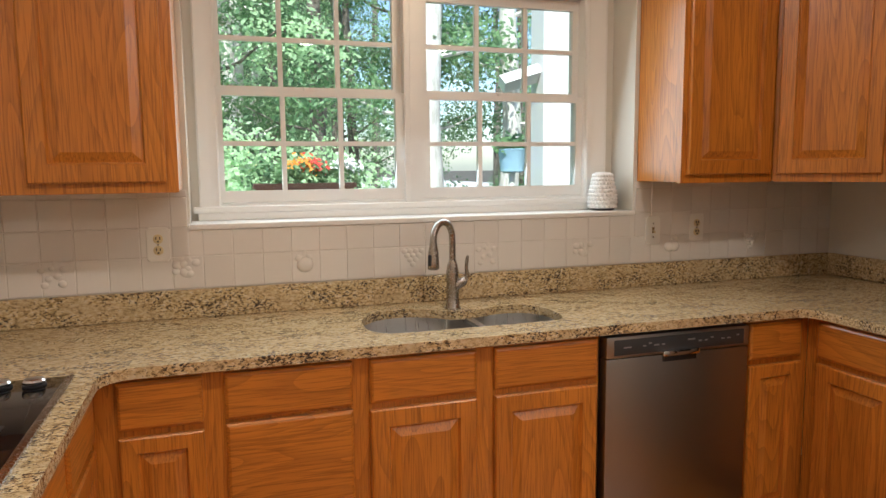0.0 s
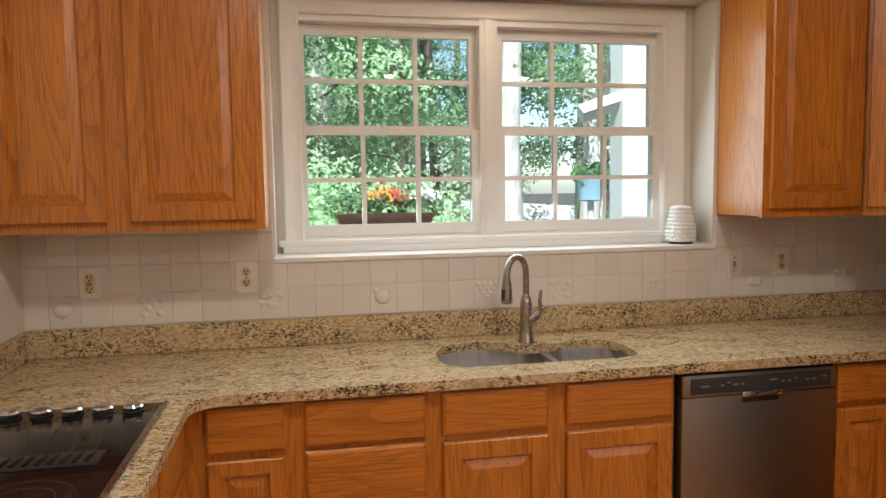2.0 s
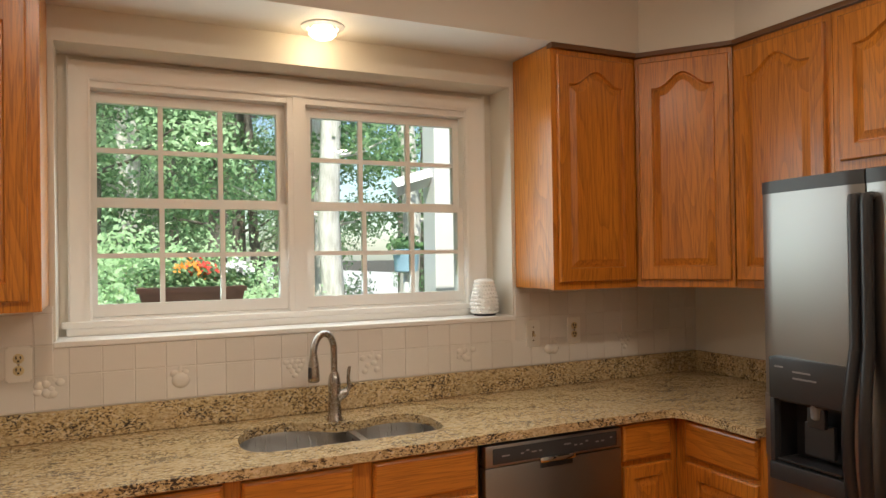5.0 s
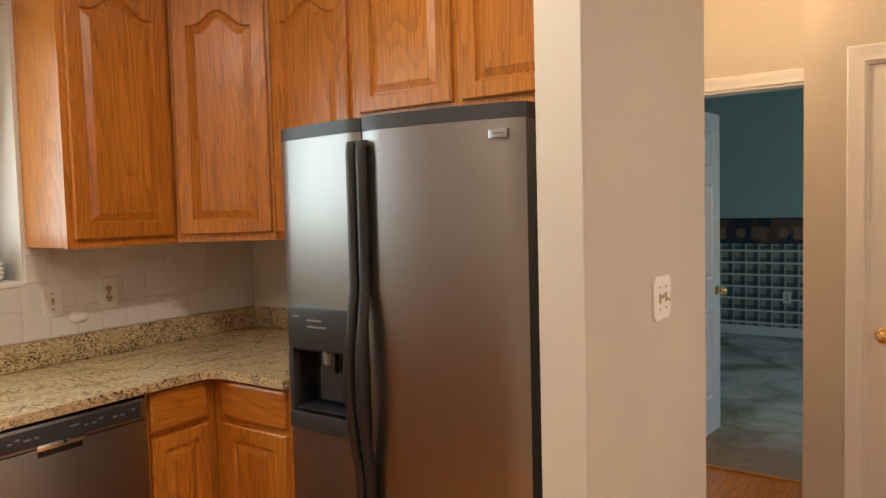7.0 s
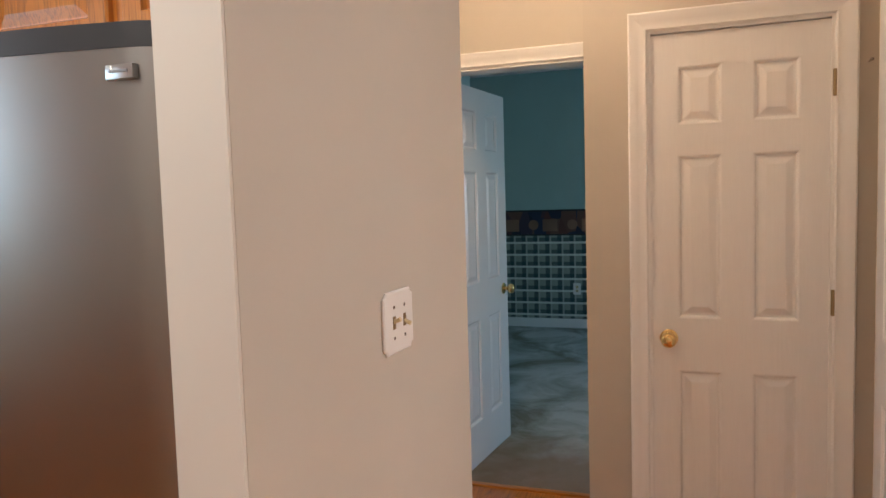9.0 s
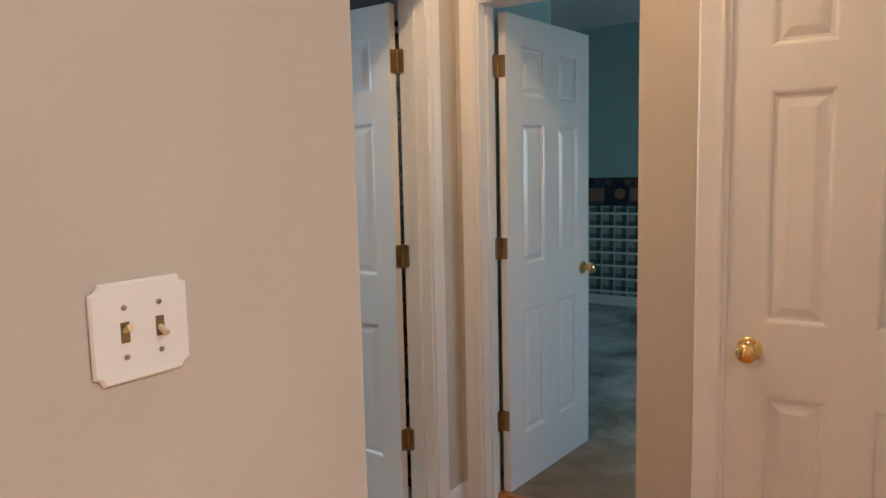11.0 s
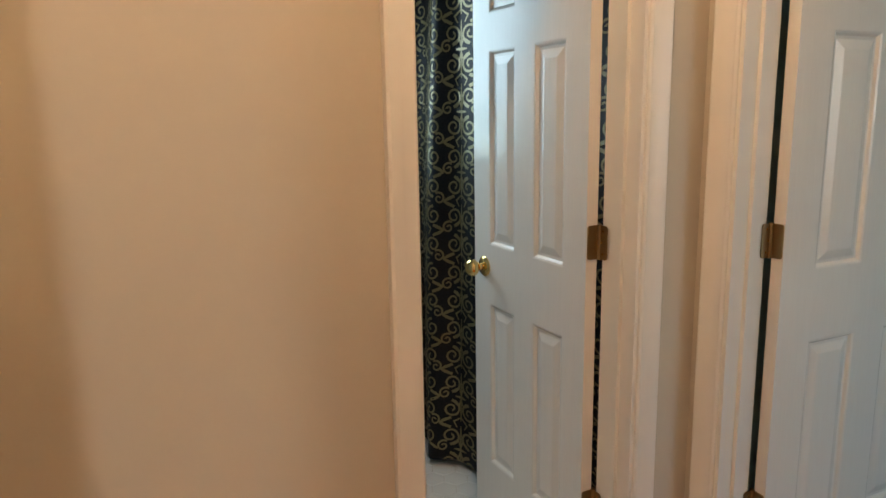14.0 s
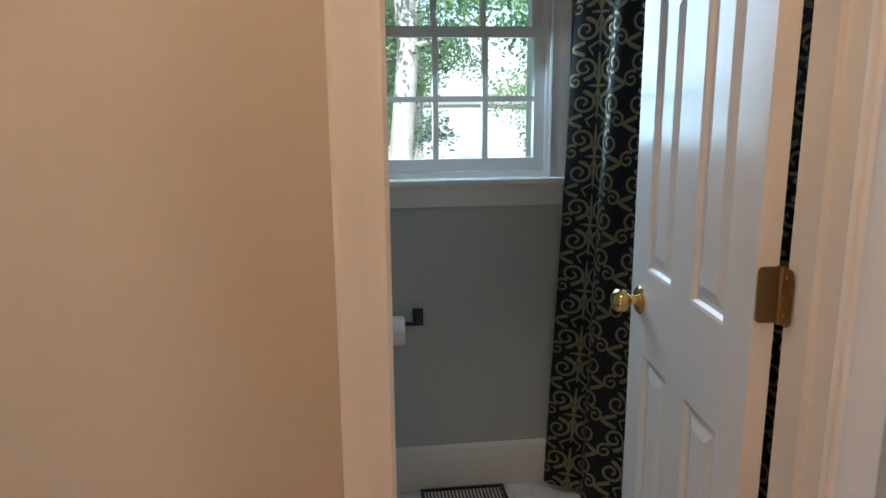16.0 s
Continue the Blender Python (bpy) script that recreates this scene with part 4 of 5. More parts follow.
def plate(m, w, h, label, notch=0.0, name="switch_plate"):
    t = thing(name, m, label, "switch plate" if "switch" in name else "outlet")
    bm = bmesh.new()
    a, b, c = w / 2, h / 2, notch
    if c:
        out = []
        for sx, sz, order in ((-1, -1, 0), (1, -1, 1), (1, 1, 0), (-1, 1, 1)):
            pts = []
            for i in range(6):
                q = math.pi / 2 * i / 5
                pts.append((sx * (a - c * math.cos(q)), sz * (b - c * math.sin(q))))
            # concave quarter at each corner
            if not order:
                pts = pts[::-1]
            out += pts
    else:
        r = 0.006
        out = [(-a + r, -b), (a - r, -b), (a, -b + r), (a, b - r), (a - r, b), (-a + r, b), (-a, b - r), (-a, -b + r)]
    sc = lambda k: [(x * k, z * k) for x, z in out]
    loops(bm, [[(x, 0, z) for x, z in out], [(x, -0.003, z) for x, z in out], [(x, -0.0055, z) for x, z in sc(0.955)]])
    bmesh.ops.recalc_face_normals(bm, faces=bm.faces)
    part("cover", bm, PLASTIC, t, smooth=False)
    return t


def screw(t, x, z):
    part("screw", lathe([(0.0035, 0.005), (0.0035, 0.0065), (0.002, 0.007)], 10, "y", (x, 0, z)), NICKEL, t)


def toggle(t, x, up=True):
    part("slot", boxes((x - 0.0055, x + 0.0055, -0.0065, -0.004, -0.0125, 0.0125)), AGED, t, smooth=False)
    s = 1 if up else -1
    part("toggle", tube([(x, -0.002, 0), (x, -0.010, s * 0.004), (x, -0.019, s * 0.008)], [0.0042, 0.0038, 0.0045], 8), IVORY, t, "ivory toggle lever")
    for z in (-0.03, 0.03):
        screw(t, x, z)


def receptacle(t, z, material=PLASTIC):
    part("socket", lathe([(0.0165, 0.004), (0.0165, 0.0068), (0.015, 0.0075)], 20, "y", (0, 0, z)), material, t)
    part("slots", boxes((-0.0080, -0.0045, -0.0115, -0.007, z - 0.001, z + 0.009), (0.0045, 0.0080, -0.0115, -0.007, z - 0.001, z + 0.008), (-0.003, 0.003, -0.0115, -0.007, z - 0.011, z - 0.005)), BLACK, t, smooth=False)


TY = WY - 0.006      # face of the wall tiles
t = plate(on_partition(2.580, 1.215, 0.001), 0.128, 0.122, "white double switch plate with scooped corners on the tan wall", 0.011)
toggle(t, -0.023, True), toggle(t, 0.023, False)
t = plate(pose(-0.523, TY, 1.172), 0.070, 0.115, "white outlet with test buttons on the tiled wall", name="outlet")
part("insert", boxes((-0.0165, 0.0165, -0.009, -0.005, -0.033, 0.033), bevel=0.001), IVORY, t)
receptacle(t, 0.021, IVORY), receptacle(t, -0.021, IVORY)
part("test_buttons", boxes((-0.008, 0.008, -0.011, -0.009, 0.001, 0.005), (-0.008, 0.008, -0.011, -0.009, -0.006, -0.002)), BLACK, t, smooth=False)
t = plate(pose(0.016, TY, 1.176), 0.078, 0.122, "white duplex outlet on the tiled wall", 0.008, "outlet")
receptacle(t, 0.020, IVORY), receptacle(t, -0.020, IVORY), screw(t, 0, 0)
t = plate(pose(2.030, TY, 1.155), 0.074, 0.122, "white single switch plate on the tiled wall", 0.008)
toggle(t, 0, False)
t = plate(pose(2.256, TY, 1.160), 0.074, 0.122, "white duplex outlet under the wall cabinet", name="outlet")
receptacle(t, 0.020, IVORY), receptacle(t, -0.020, IVORY), screw(t, 0, 0)
t = plate(pose(EX - 0.001, 2.17, 1.15, 0, 0, -90), 0.074, 0.122, "white outlet on the wall behind the fridge counter", name="outlet")
receptacle(t, 0.020, IVORY), receptacle(t, -0.020, IVORY)
t = plate(pose(8.866, 1.30, 0.43, 0, 0, -90), 0.08, 0.125, "ivory outlet on the plaid wallpaper", name="outlet")
receptacle(t, 0.020, IVORY), receptacle(t, -0.020, IVORY)

# ---- ceiling lamps ----
lp = thing("recessed_light", pose(1.03, 2.765, SZ), "white recessed ceiling light with a lit bulb", "ceiling light")
part("trim_ring", lathe([(0.082, 0), (0.082, -0.004), (0.060, -0.012), (0.052, -0.004), (0.052, 0)], 36), PLASTIC, lp)
part("lamp", lathe([(0.040, -0.003), (0.050, -0.018), (0.050, -0.032), (0.036, -0.044), (0.012, -0.049)], 28), BULB, lp, "lit bulb")
# the pair at y = -1.6 is invented, to house the added fill lamps
for x, y in ((0.1, 1.15), (1.6, 1.15), (1.2, -1.6), (2.7, -1.6), (3.6, 0.85)):
    cl = thing("recessed_light", pose(x, y, H), "white recessed ceiling light with a lit bulb", "ceiling light")
    part("trim_ring", lathe([(0.082, 0), (0.082, -0.004), (0.060, -0.012), (0.052, -0.004), (0.052, 0)], 32), PLASTIC, cl)
    part("lamp", lathe([(0.048, -0.003), (0.047, -0.008), (0.030, -0.012), (0.008, -0.014)], 28), BULB, cl, "lit bulb")

# ---- jar on the ledge ----
jar = thing("diffuser_jar", pose(1.832, 2.985, 1.2435), "white knobbly beehive-shaped ceramic jar standing on the window ledge", "jar")


def hive(u):
    return 0.057 * (1 - 0.36 * u ** 1.7) + 0.004 * math.sin(math.pi * min(1, 1.4 * u))


prof = [(hive(i / 32) + 0.0022 * abs(math.sin(i / 32 * math.pi * 9)), 0.010 + 0.150 * i / 32) for i in range(33)]
part("body", lathe([(0.05, 0.008)] + prof + [(0.030, 0.164), (0.012, 0.165)], 40), PORCELAIN, jar)
bmj = bmesh.new()
for row in range(9):
    u = (row + 0.5) / 9
    for k in range(20):
        a = 2 * math.pi * (k + 0.5 * (row % 2)) / 20
        bmesh.ops.create_icosphere(bmj, subdivisions=1, radius=0.0088, matrix=Matrix.Translation((hive(u) * math.cos(a), hive(u) * math.sin(a), 0.010 + 0.150 * u)))
part("knobbly_relief", bmj, PORCELAIN, jar)
part("foot", lathe([(0.050, 0), (0.052, 0.004), (0.050, 0.012)], 32), BLACK, jar)
part("cord", tube([(0.05, 0.02, 0.004), (0.075, 0.03, 0.02), (0.085, 0.045, 0.06), (0.07, 0.07, 0.05)], 0.0022, 8), BLACK, jar)

# ---- relief fruit tiles ----


def fruit(m, kind):
    f = thing("relief_tile", m, "off-white relief tile with moulded fruit", "tile", "fruit relief tiles")
    bm = bmesh.new()
    rnd = random.Random(kind)
    blobs = {0: [(0, 0, 0.024), (0.012, 0.022, 0.010), (-0.016, 0.020, 0.012)],
             1: [(-0.028, 0.02, 0.010), (-0.005, 0.024, 0.008), (0.022, 0.020, 0.010), (-0.012, -0.004, 0.010), (0.008, 0.002, 0.010), (-0.022, -0.022, 0.010), (0.018, -0.02, 0.011)],
             2: [(rnd.uniform(-0.026, 0.026), rnd.uniform(-0.024, 0.024), rnd.uniform(0.009, 0.014)) for _ in range(10)],
             3: [(0.010 * (i - (3 - j) / 2) * 1.7, 0.026 - 0.014 * j, 0.0095) for j in range(4) for i in range(4 - j)],
             4: [(-0.010, 0, 0.020), (0.010, 0, 0.020), (0.0, 0.024, 0.008), (0.016, 0.026, 0.010)]}[kind]
    for x, z, r in blobs:
        bmesh.ops.create_icosphere(bm, subdivisions=2, radius=r, matrix=Matrix.LocRotScale((x, 0, z), None, (1, 0.55, 1)))
        part("fruit", bm, RELIEF, f)
        bm = bmesh.new()
    for k in range(3):
        a = rnd.uniform(0, 6.28)
        bmesh.ops.create_icosphere(bm, subdivisions=1, radius=0.013, matrix=Matrix.LocRotScale((0.022 * math.cos(a), 0, 0.014 + 0.018 * math.sin(a)), Euler((0, a, 0)), (1.3, 0.25, 0.6)))
        part("leaf", bm, RELIEF, f)
        bm = bmesh.new()
    bm.free()


for x, k in ((-0.618, 0), (-0.316, 1), (0.102, 2), (0.521, 0), (0.939, 3), (1.252, 1), (1.686, 2), (2.13, 4), (2.558, 3)):
    fruit(pose(x, TY + 0.001, 1.080) @ Matrix.Diagonal((1.35, 1.3, 1.25, 1)), k)

# ---- bathroom ----
rod_z = 1.985
rod = solid("curtain_rod", tube([(4.43, 1.53, rod_z), (4.43, 2.845, rod_z)], 0.0125, 14), BLACK, "dark metal shower curtain rod", "curtain rod", smooth=True)
cur = thing("shower_curtain", pose(4.43, 2.82, 0.03), "black shower curtain with olive-gold scroll pattern", "curtain")
CL = 1.28


def fold(s, z):
    """Cloth surface: s metres along the rod from the window wall, z up; returns local x, y."""
    k = 1 - 0.25 * z / 1.95
    wob = -0.05 * math.cos(s * 21 + 0.5 * math.sin(z * 1.6)) - 0.022 * math.cos(s * 9 + 0.4 * z)
    u = min(1, max(0, (s - 0.42) / 0.18))
    away = 0.115 * u * u * (3 - 2 * u)
    wob *= 1 - 0.6 * u
    return (-0.03 - 0.055 * (1 - z / 1.95) + away + wob * k, -s - 0.02 * math.sin(s * 23 + 1.5))


def cloth_grid(ns, nz):
    bm = bmesh.new()
    vs = [[bm.verts.new((*fold(CL * i / ns, 1.94 * j / nz), 1.94 * j / nz)) for j in range(nz + 1)] for i in range(ns + 1)]
    for i in range(ns):
        for j in range(nz):
            bm.faces.new((vs[i][j], vs[i + 1][j], vs[i + 1][j + 1], vs[i][j + 1]))
    return bm


part("cloth", cloth_grid(220, 40), CLOTH, cur)


def ribbon(bm, pts, width):
    """A printed stroke that follows the cloth, lifted a little off both faces."""
    left, right = [], []
    for i, (s, z, wd) in enumerate(pts):
        a, b = pts[max(i - 1, 0)], pts[min(i + 1, len(pts) - 1)]
        ds, dz = b[0] - a[0], b[1] - a[1]
        L = math.hypot(ds, dz) or 1
        for side, out in ((1, left), (-1, right)):
            ss, zz = s - side * dz / L * wd * width, z + side * ds / L * wd * width
            ss, zz = min(max(ss, 0.001), CL - 0.001), min(max(zz, 0.002), 1.938)
            x, y = fold(ss, zz)
            x2, y2 = fold(ss + 0.004, zz)
            n = Vector((y2 - y, -(x2 - x), 0)).normalized() * 0.0022
            if n.x > 0:
                n = -n
            out.append(bm.verts.new((x + n.x, y + n.y, zz)))
    for i in range(len(pts) - 1):
        bm.faces.new((left[i], left[i + 1], right[i + 1], right[i]))


def spiral(s, z, r, turns, start, hand, n=22):
    out = []
    for i in range(n + 1):
        u = i / n
        a = start + hand * turns * 2 * math.pi * u
        rr = r * (1 - 0.82 * u)
        out.append((s + rr * math.cos(a), z + rr * math.sin(a), 1.0 - 0.35 * u + (0.9 if i == n else 0)))
    return out


bm = bmesh.new()
K = 0.92
PS, PZ = 0.185 * K, 0.24 * K
for i in range(int(CL / PS) + 1):
    for j in range(11):
        cs, cz = PS * (i + 0.5), PZ * (j + 0.5) + (PZ / 2 if i % 2 else 0) - 0.06
        for sx in (-1, 1):
            for sz in (-1, 1):
                ribbon(bm, spiral(cs + sx * 0.045 * K, cz + sz * 0.058 * K, 0.040 * K, 1.45, math.pi / 2 * (1 if sz < 0 else -1) , sx * sz * -1), 0.0048)
                ribbon(bm, [(cs, cz + sz * 0.012 * K, 0.8), (cs + sx * 0.012 * K, cz + sz * 0.04 * K, 1), (cs + sx * 0.045 * K, cz + sz * 0.018 * K, 1)], 0.0055)
                ribbon(bm, [(cs + sx * 0.045 * K, cz + sz * 0.098 * K, 1), (cs + sx * 0.075 * K, cz + sz * 0.110 * K, 1.1), (cs + sx * PS / 2, cz + sz * PZ / 2, 0.6)], 0.0058)
        ribbon(bm, [(cs, cz - 0.11 * K, 0.4), (cs, cz - 0.06 * K, 1.0), (cs, cz, 0.5), (cs, cz + 0.06 * K, 1.0), (cs, cz + 0.11 * K, 0.4)], 0.005)
        for sx in (-1, 1):
            ribbon(bm, spiral(cs + sx * 0.072 * K, cz + 0.012 * K, 0.026 * K, 1.3, math.pi / 2 + sx * 0.6, -sx), 0.0042)
            ribbon(bm, [(cs + sx * 0.02 * K, cz + 0.10 * K, 0.6), (cs + sx * 0.034 * K, cz + 0.125 * K, 1.0), (cs, cz + 0.148 * K, 0.6)], 0.0045)
        ribbon(bm, [(cs - 0.03 * K, cz, 0.5), (cs, cz, 1.6), (cs + 0.03 * K, cz, 0.5)], 0.004)
part("scroll_pattern", bm, SCROLL, cur, "olive-gold woven scrolls", smooth=True)
for i in range(12):
    part("curtain_ring", tube([(0.018 * math.cos(a), -0.05 - i * 0.107, 1.955 + 0.018 * math.sin(a)) for a in [k * math.pi / 6 for k in range(13)]], 0.002, 6), NICKEL, cur)
tub = solid("bathtub", boxes((4.50, 5.19, 1.54, 2.84, 0.0, 0.42), bevel=0.02), PORCELAIN, "white bathtub behind the curtain", "bathtub")
tp = thing("toilet_paper_holder", pose(3.835, 2.849, 0.645), "dark metal toilet paper holder on the bathroom wall", "paper holder")
part("mount", boxes((-0.018, 0.018, -0.012, 0, -0.03, 0.03), bevel=0.003), BLACK, tp)
part("arm", tube([(0, -0.01, 0), (0, -0.05, 0), (-0.01, -0.06, -0.005), (-0.15, -0.06, -0.005)], 0.007, 10), BLACK, tp)
solid("toilet_roll", lathe([(0.02, -0.05), (0.05, -0.05), (0.05, 0.05), (0.02, 0.05)], 28, "x"), PLASTIC, "white toilet paper roll on its holder", "paper roll", smooth=True, at=pose(3.735, 2.789, 0.618))
vt = thing("floor_vent", pose(3.982, 2.772, 0.002), "black metal floor register beside the baseboard", "vent")
part("frame", boxes((-0.15, 0.15, -0.06, -0.048, 0, 0.006), (-0.15, 0.15, 0.048, 0.06, 0, 0.006), (-0.15, -0.138, -0.048, 0.048, 0, 0.006), (0.138, 0.15, -0.048, 0.048, 0, 0.006), bevel=0.001), BLACK, vt)
for i in range(22):
    part("louvre", boxes((-0.132 + 0.0125 * i, -0.127 + 0.0125 * i, -0.047, 0.047, 0.0, 0.004)), BLACK, vt, smooth=False)
solid("door_stop_rod", tube([(4.06, -0.405, 1.86), (4.03, -0.405, 1.86), (4.005, -0.407, 1.862)], [0.003, 0.003, 0.006], 8), NICKEL, "small metal hook on the hall casing", "hook", smooth=True)

# ---- bedroom wall finishes ----
solid("plaid_wainscot", boxes((8.872, 8.8795, -3.0, 2.85, 0.10, 1.02)), PLAID, "dark green plaid wallpaper below the border", "wallpaper", "structure")


def border_mat():
    m = mat("book_border_print", 0.7)
    br = node(m, "TexVoronoi", {"Vector": coords(m, (1, 9, 3.4), False)}, Scale=1.0)
    c = ramp(m, node(m, "SeparateColor", {0: br.outputs["Color"]}).outputs[0], [(0.0, (0.012, 0.012, 0.02)), (0.4, (0.03, 0.035, 0.07)), (0.6, (0.10, 0.035, 0.03)), (0.8, (0.16, 0.09, 0.06)), (1.0, (0.04, 0.03, 0.04))])
    wire(m, "Base Color", c)
    return m


bo = thing("wallpaper_border", pose(8.868, 0, 1.022), "dark wallpaper border printed with books and round shapes", "wallpaper border")
part("band", boxes((0, 0.0105, -3.0, 2.849, -0.012, 0.255)), border_mat(), bo, smooth=False)
part("edge_line", boxes((-0.002, 0.0, -3.0, 2.849, 0.245, 0.262), (-0.002, 0.0, -3.0, 2.849, -0.016, -0.002)), BLACK, bo, smooth=False)
PRINT = paint("border_print_shapes", (0.23, 0.13, 0.08), 0.7, 0.4)
for i in range(9):
    y = 2.6 - i * 0.42
    part("printed_shape", lathe([(0.055, 0.0), (0.055, 0.0015), (0.05, 0.002)], 18, "x", (-0.003, y, 0.10)), PRINT, bo, smooth=False)
    part("printed_shape", boxes((-0.0025, 0.0, y - 0.26, y - 0.10, 0.03, 0.16)), PRINT, bo, smooth=False)

# ---- outdoors ----
ground = solid("ground", boxes((-300, 300, 3.3, 400, -1.3, -1.0)), SOIL, "shaded forest floor behind the house", "ground", "structure")


# added pale sheet; its colour stands for glaring ground past the bathroom window
BRIGHT_GROUND = paint("bright_ground_tint", (0.55, 0.53, 0.49), 0.9, 0.15, 0.5)
solid("bright_ground_sheet", boxes((4.7, 40, 7.5, 220, -1.02, -0.985)), BRIGHT_GROUND, "pale ground sheet added to brighten the bathroom window's view", "drive", "structure")


def leaf_cloud(name, parent, material, blobs, count, size, seed):
    rnd = random.Random(seed)
    verts, faces = [], []
    for bx, by, bz, br in blobs:
        for _ in range(count):
            d = Vector((rnd.gauss(0, 1), rnd.gauss(0, 1), rnd.gauss(0, 0.75))).normalized() * br * rnd.random() ** 0.45
            p = Vector((bx, by, bz)) + d
            nrm = Vector((rnd.gauss(0, 0.45), rnd.gauss(-0.8, 0.4), rnd.gauss(0.55, 0.35))).normalized()
            a = nrm.cross(Vector((rnd.gauss(0, 1), rnd.gauss(0, 1), rnd.gauss(0, 1)))).normalized()
            b = nrm.cross(a)
            s = size * rnd.uniform(0.6, 1.4)
            k = len(verts)
            verts += [p - a * s, p + b * s * 0.5, p + a * s, p - b * s * 0.5]
            faces.append((k, k + 1, k + 2, k + 3))
    me = bpy.data.meshes.new(name)
    me.from_pydata(verts, [], faces)
    me.materials.append(material)
    ob = new(name, me)
    ob.parent = parent
    return ob


def tree(seed, bark_mat, leaf, h, r0, low, spread, label):
    rnd = random.Random(seed)
    t = thing("tree", pose(0, 0, 0), label, "tree", "woodland trees")
    path, x, y = [], 0.0, 0.0
    for i in range(9):
        path.append((x, y, h * i / 8 - 0.2 * (i == 0)))
        x += rnd.uniform(-0.12, 0.12)
        y += rnd.uniform(-0.12, 0.12)
    tr = part("trunk", tube(path, [r0 * (1.25 - i / 8) + 0.015 for i in range(9)], 10), bark_mat, t)
    blobs = []
    for i in range(12):
        z = low + (h - low) * i / 12
        a = rnd.uniform(0, 6.28)
        L = spread * rnd.uniform(0.5, 1.0)
        j = min(8, int(8 * z / h))
        e = (path[j][0] + L * math.cos(a), path[j][1] + L * math.sin(a), z + L * 0.35)
        part("limb", tube([(path[j][0], path[j][1], z), ((path[j][0] + e[0]) / 2, (path[j][1] + e[1]) / 2, z + L * 0.1), e], [r0 * 0.3, r0 * 0.2, 0.01], 6), bark_mat, tr)
        blobs += [(*e, 0.55), ((path[j][0] + e[0]) / 2, (path[j][1] + e[1]) / 2, z + 0.2, 0.5), (e[0] + 0.5 * math.cos(a + 1), e[1] + 0.5 * math.sin(a + 1), e[2] - 0.2, 0.45)]
    leaf_cloud("crown", t, leaf, blobs, 280, 0.037, seed)
    return t


kinds = [tree(1, BARK, LEAF, 11, 0.13, 1.5, 1.9, "grey-barked woodland tree with green leaves"),
         tree(2, BIRCH, LEAF, 12, 0.12, 3.0, 1.8, "pale-barked woodland tree with green leaves"),
         tree(3, BARK, LEAF_SUN_TINT, 9, 0.10, 0.8, 1.7, "slender woodland tree with sunlight painted into its green leaves")]
spots = random.Random(11)
kinds[0].matrix_basis = pose(-1.6, 12.5, -1.0)
kinds[1].matrix_basis = pose(2.75, 8.6, -1.0)
kinds[2].matrix_basis = pose(0.2, 9.5, -1.0)
near = [(1, 4.3, 9.6), (1, 3.5, 11.5), (2, -2.2, 9.0), (2, -0.9, 11.2), (0, 2.0, 13), (1, 0.6, 14), (1, -3.0, 13), (2, 6.5, 10), (0, 7.8, 13), (1, 6.9, 8.4), (2, 8.8, 9.2), (1, 10, 12), (0, 4.1, 14.5), (2, 3.2, 15.5)]
for k, x, y in near:
    copy_thing(kinds[k], pose(x, y, -1.0, 0, 0, spots.uniform(0, 360)))
for i in range(46):
    if -16 + 36 * (i % 23) / 22 > 5.5 and i % 3:
        continue
    copy_thing(kinds[i % 3], pose(-16 + 36 * (i % 23) / 22 + spots.uniform(-0.7, 0.7), (17 if i < 23 else 22) + spots.uniform(-1.5, 1.5), -1.0, 0, 0, spots.uniform(0, 360)))
woods = solid("backdrop_woods", boxes((-60, 7, 40, 40.3, -1.0, 14)), paint("far_woods", (0.035, 0.06, 0.025), 0.9, 0.5), "dark mass of woods in the distance", "woods", "structure")


def shrub(m, seed, r, material, label):
    rnd = random.Random(seed)
    s = thing("shrub", m, label, "shrub")
    blobs = [(rnd.uniform(-r, r), rnd.uniform(-r * 0.6, r * 0.6), rnd.uniform(0.3, 1.0) * r * 1.5, r * 0.45) for _ in range(16)]
    for bx, by, bz, _ in blobs[::3]:
        part("stem", tube([(0, 0, 0), (bx * 0.5, by * 0.5, bz * 0.6), (bx, by, bz)], [0.03, 0.02, 0.008], 6), BARK, s)
    leaf_cloud("foliage", s, material, blobs, 820, 0.028, seed)


# shrubs below the window, bright sun painted into their pale leaf colour
shrub(pose(-0.4, 7.9, -1.0), 5, 1.6, LEAF_SUN_TINT, "green shrub with sunlight painted into its pale leaves")
shrub(pose(-2.4, 8.2, -1.0), 6, 1.6, LEAF_SUN_TINT, "green shrub with sunlight painted into its pale leaves")
shrub(pose(1.2, 8.3, -1.0), 7, 1.5, LEAF_SUN_TINT, "green shrub with sunlight painted into its pale leaves")

shrub(pose(0.45, 7.3, -1.0), 9, 1.45, LEAF_SUN_TINT, "green shrub with sunlight painted into its pale leaves")
shrub(pose(-1.3, 7.2, -1.0), 10, 1.5, LEAF_SUN_TINT, "green shrub with sunlight painted into its pale leaves")

# deck with rail, planter box, post
deck = thing("deck", pose(0, 0, 0), "white painted deck with rail and corner post", "deck")
part("boards", boxes((-3, 3.4, 3.25, 5.0, -0.16, -0.10)), BARK, deck, smooth=False)
part("post", boxes((2.48, 2.72, 4.90, 5.11, -1.0, 3.2), bevel=0.004), WHITE, deck, smooth=False)
part("post", boxes((-2.9, -2.78, 4.85, 4.97, -1.0, 1.14), bevel=0.004), WHITE, deck, smooth=False)
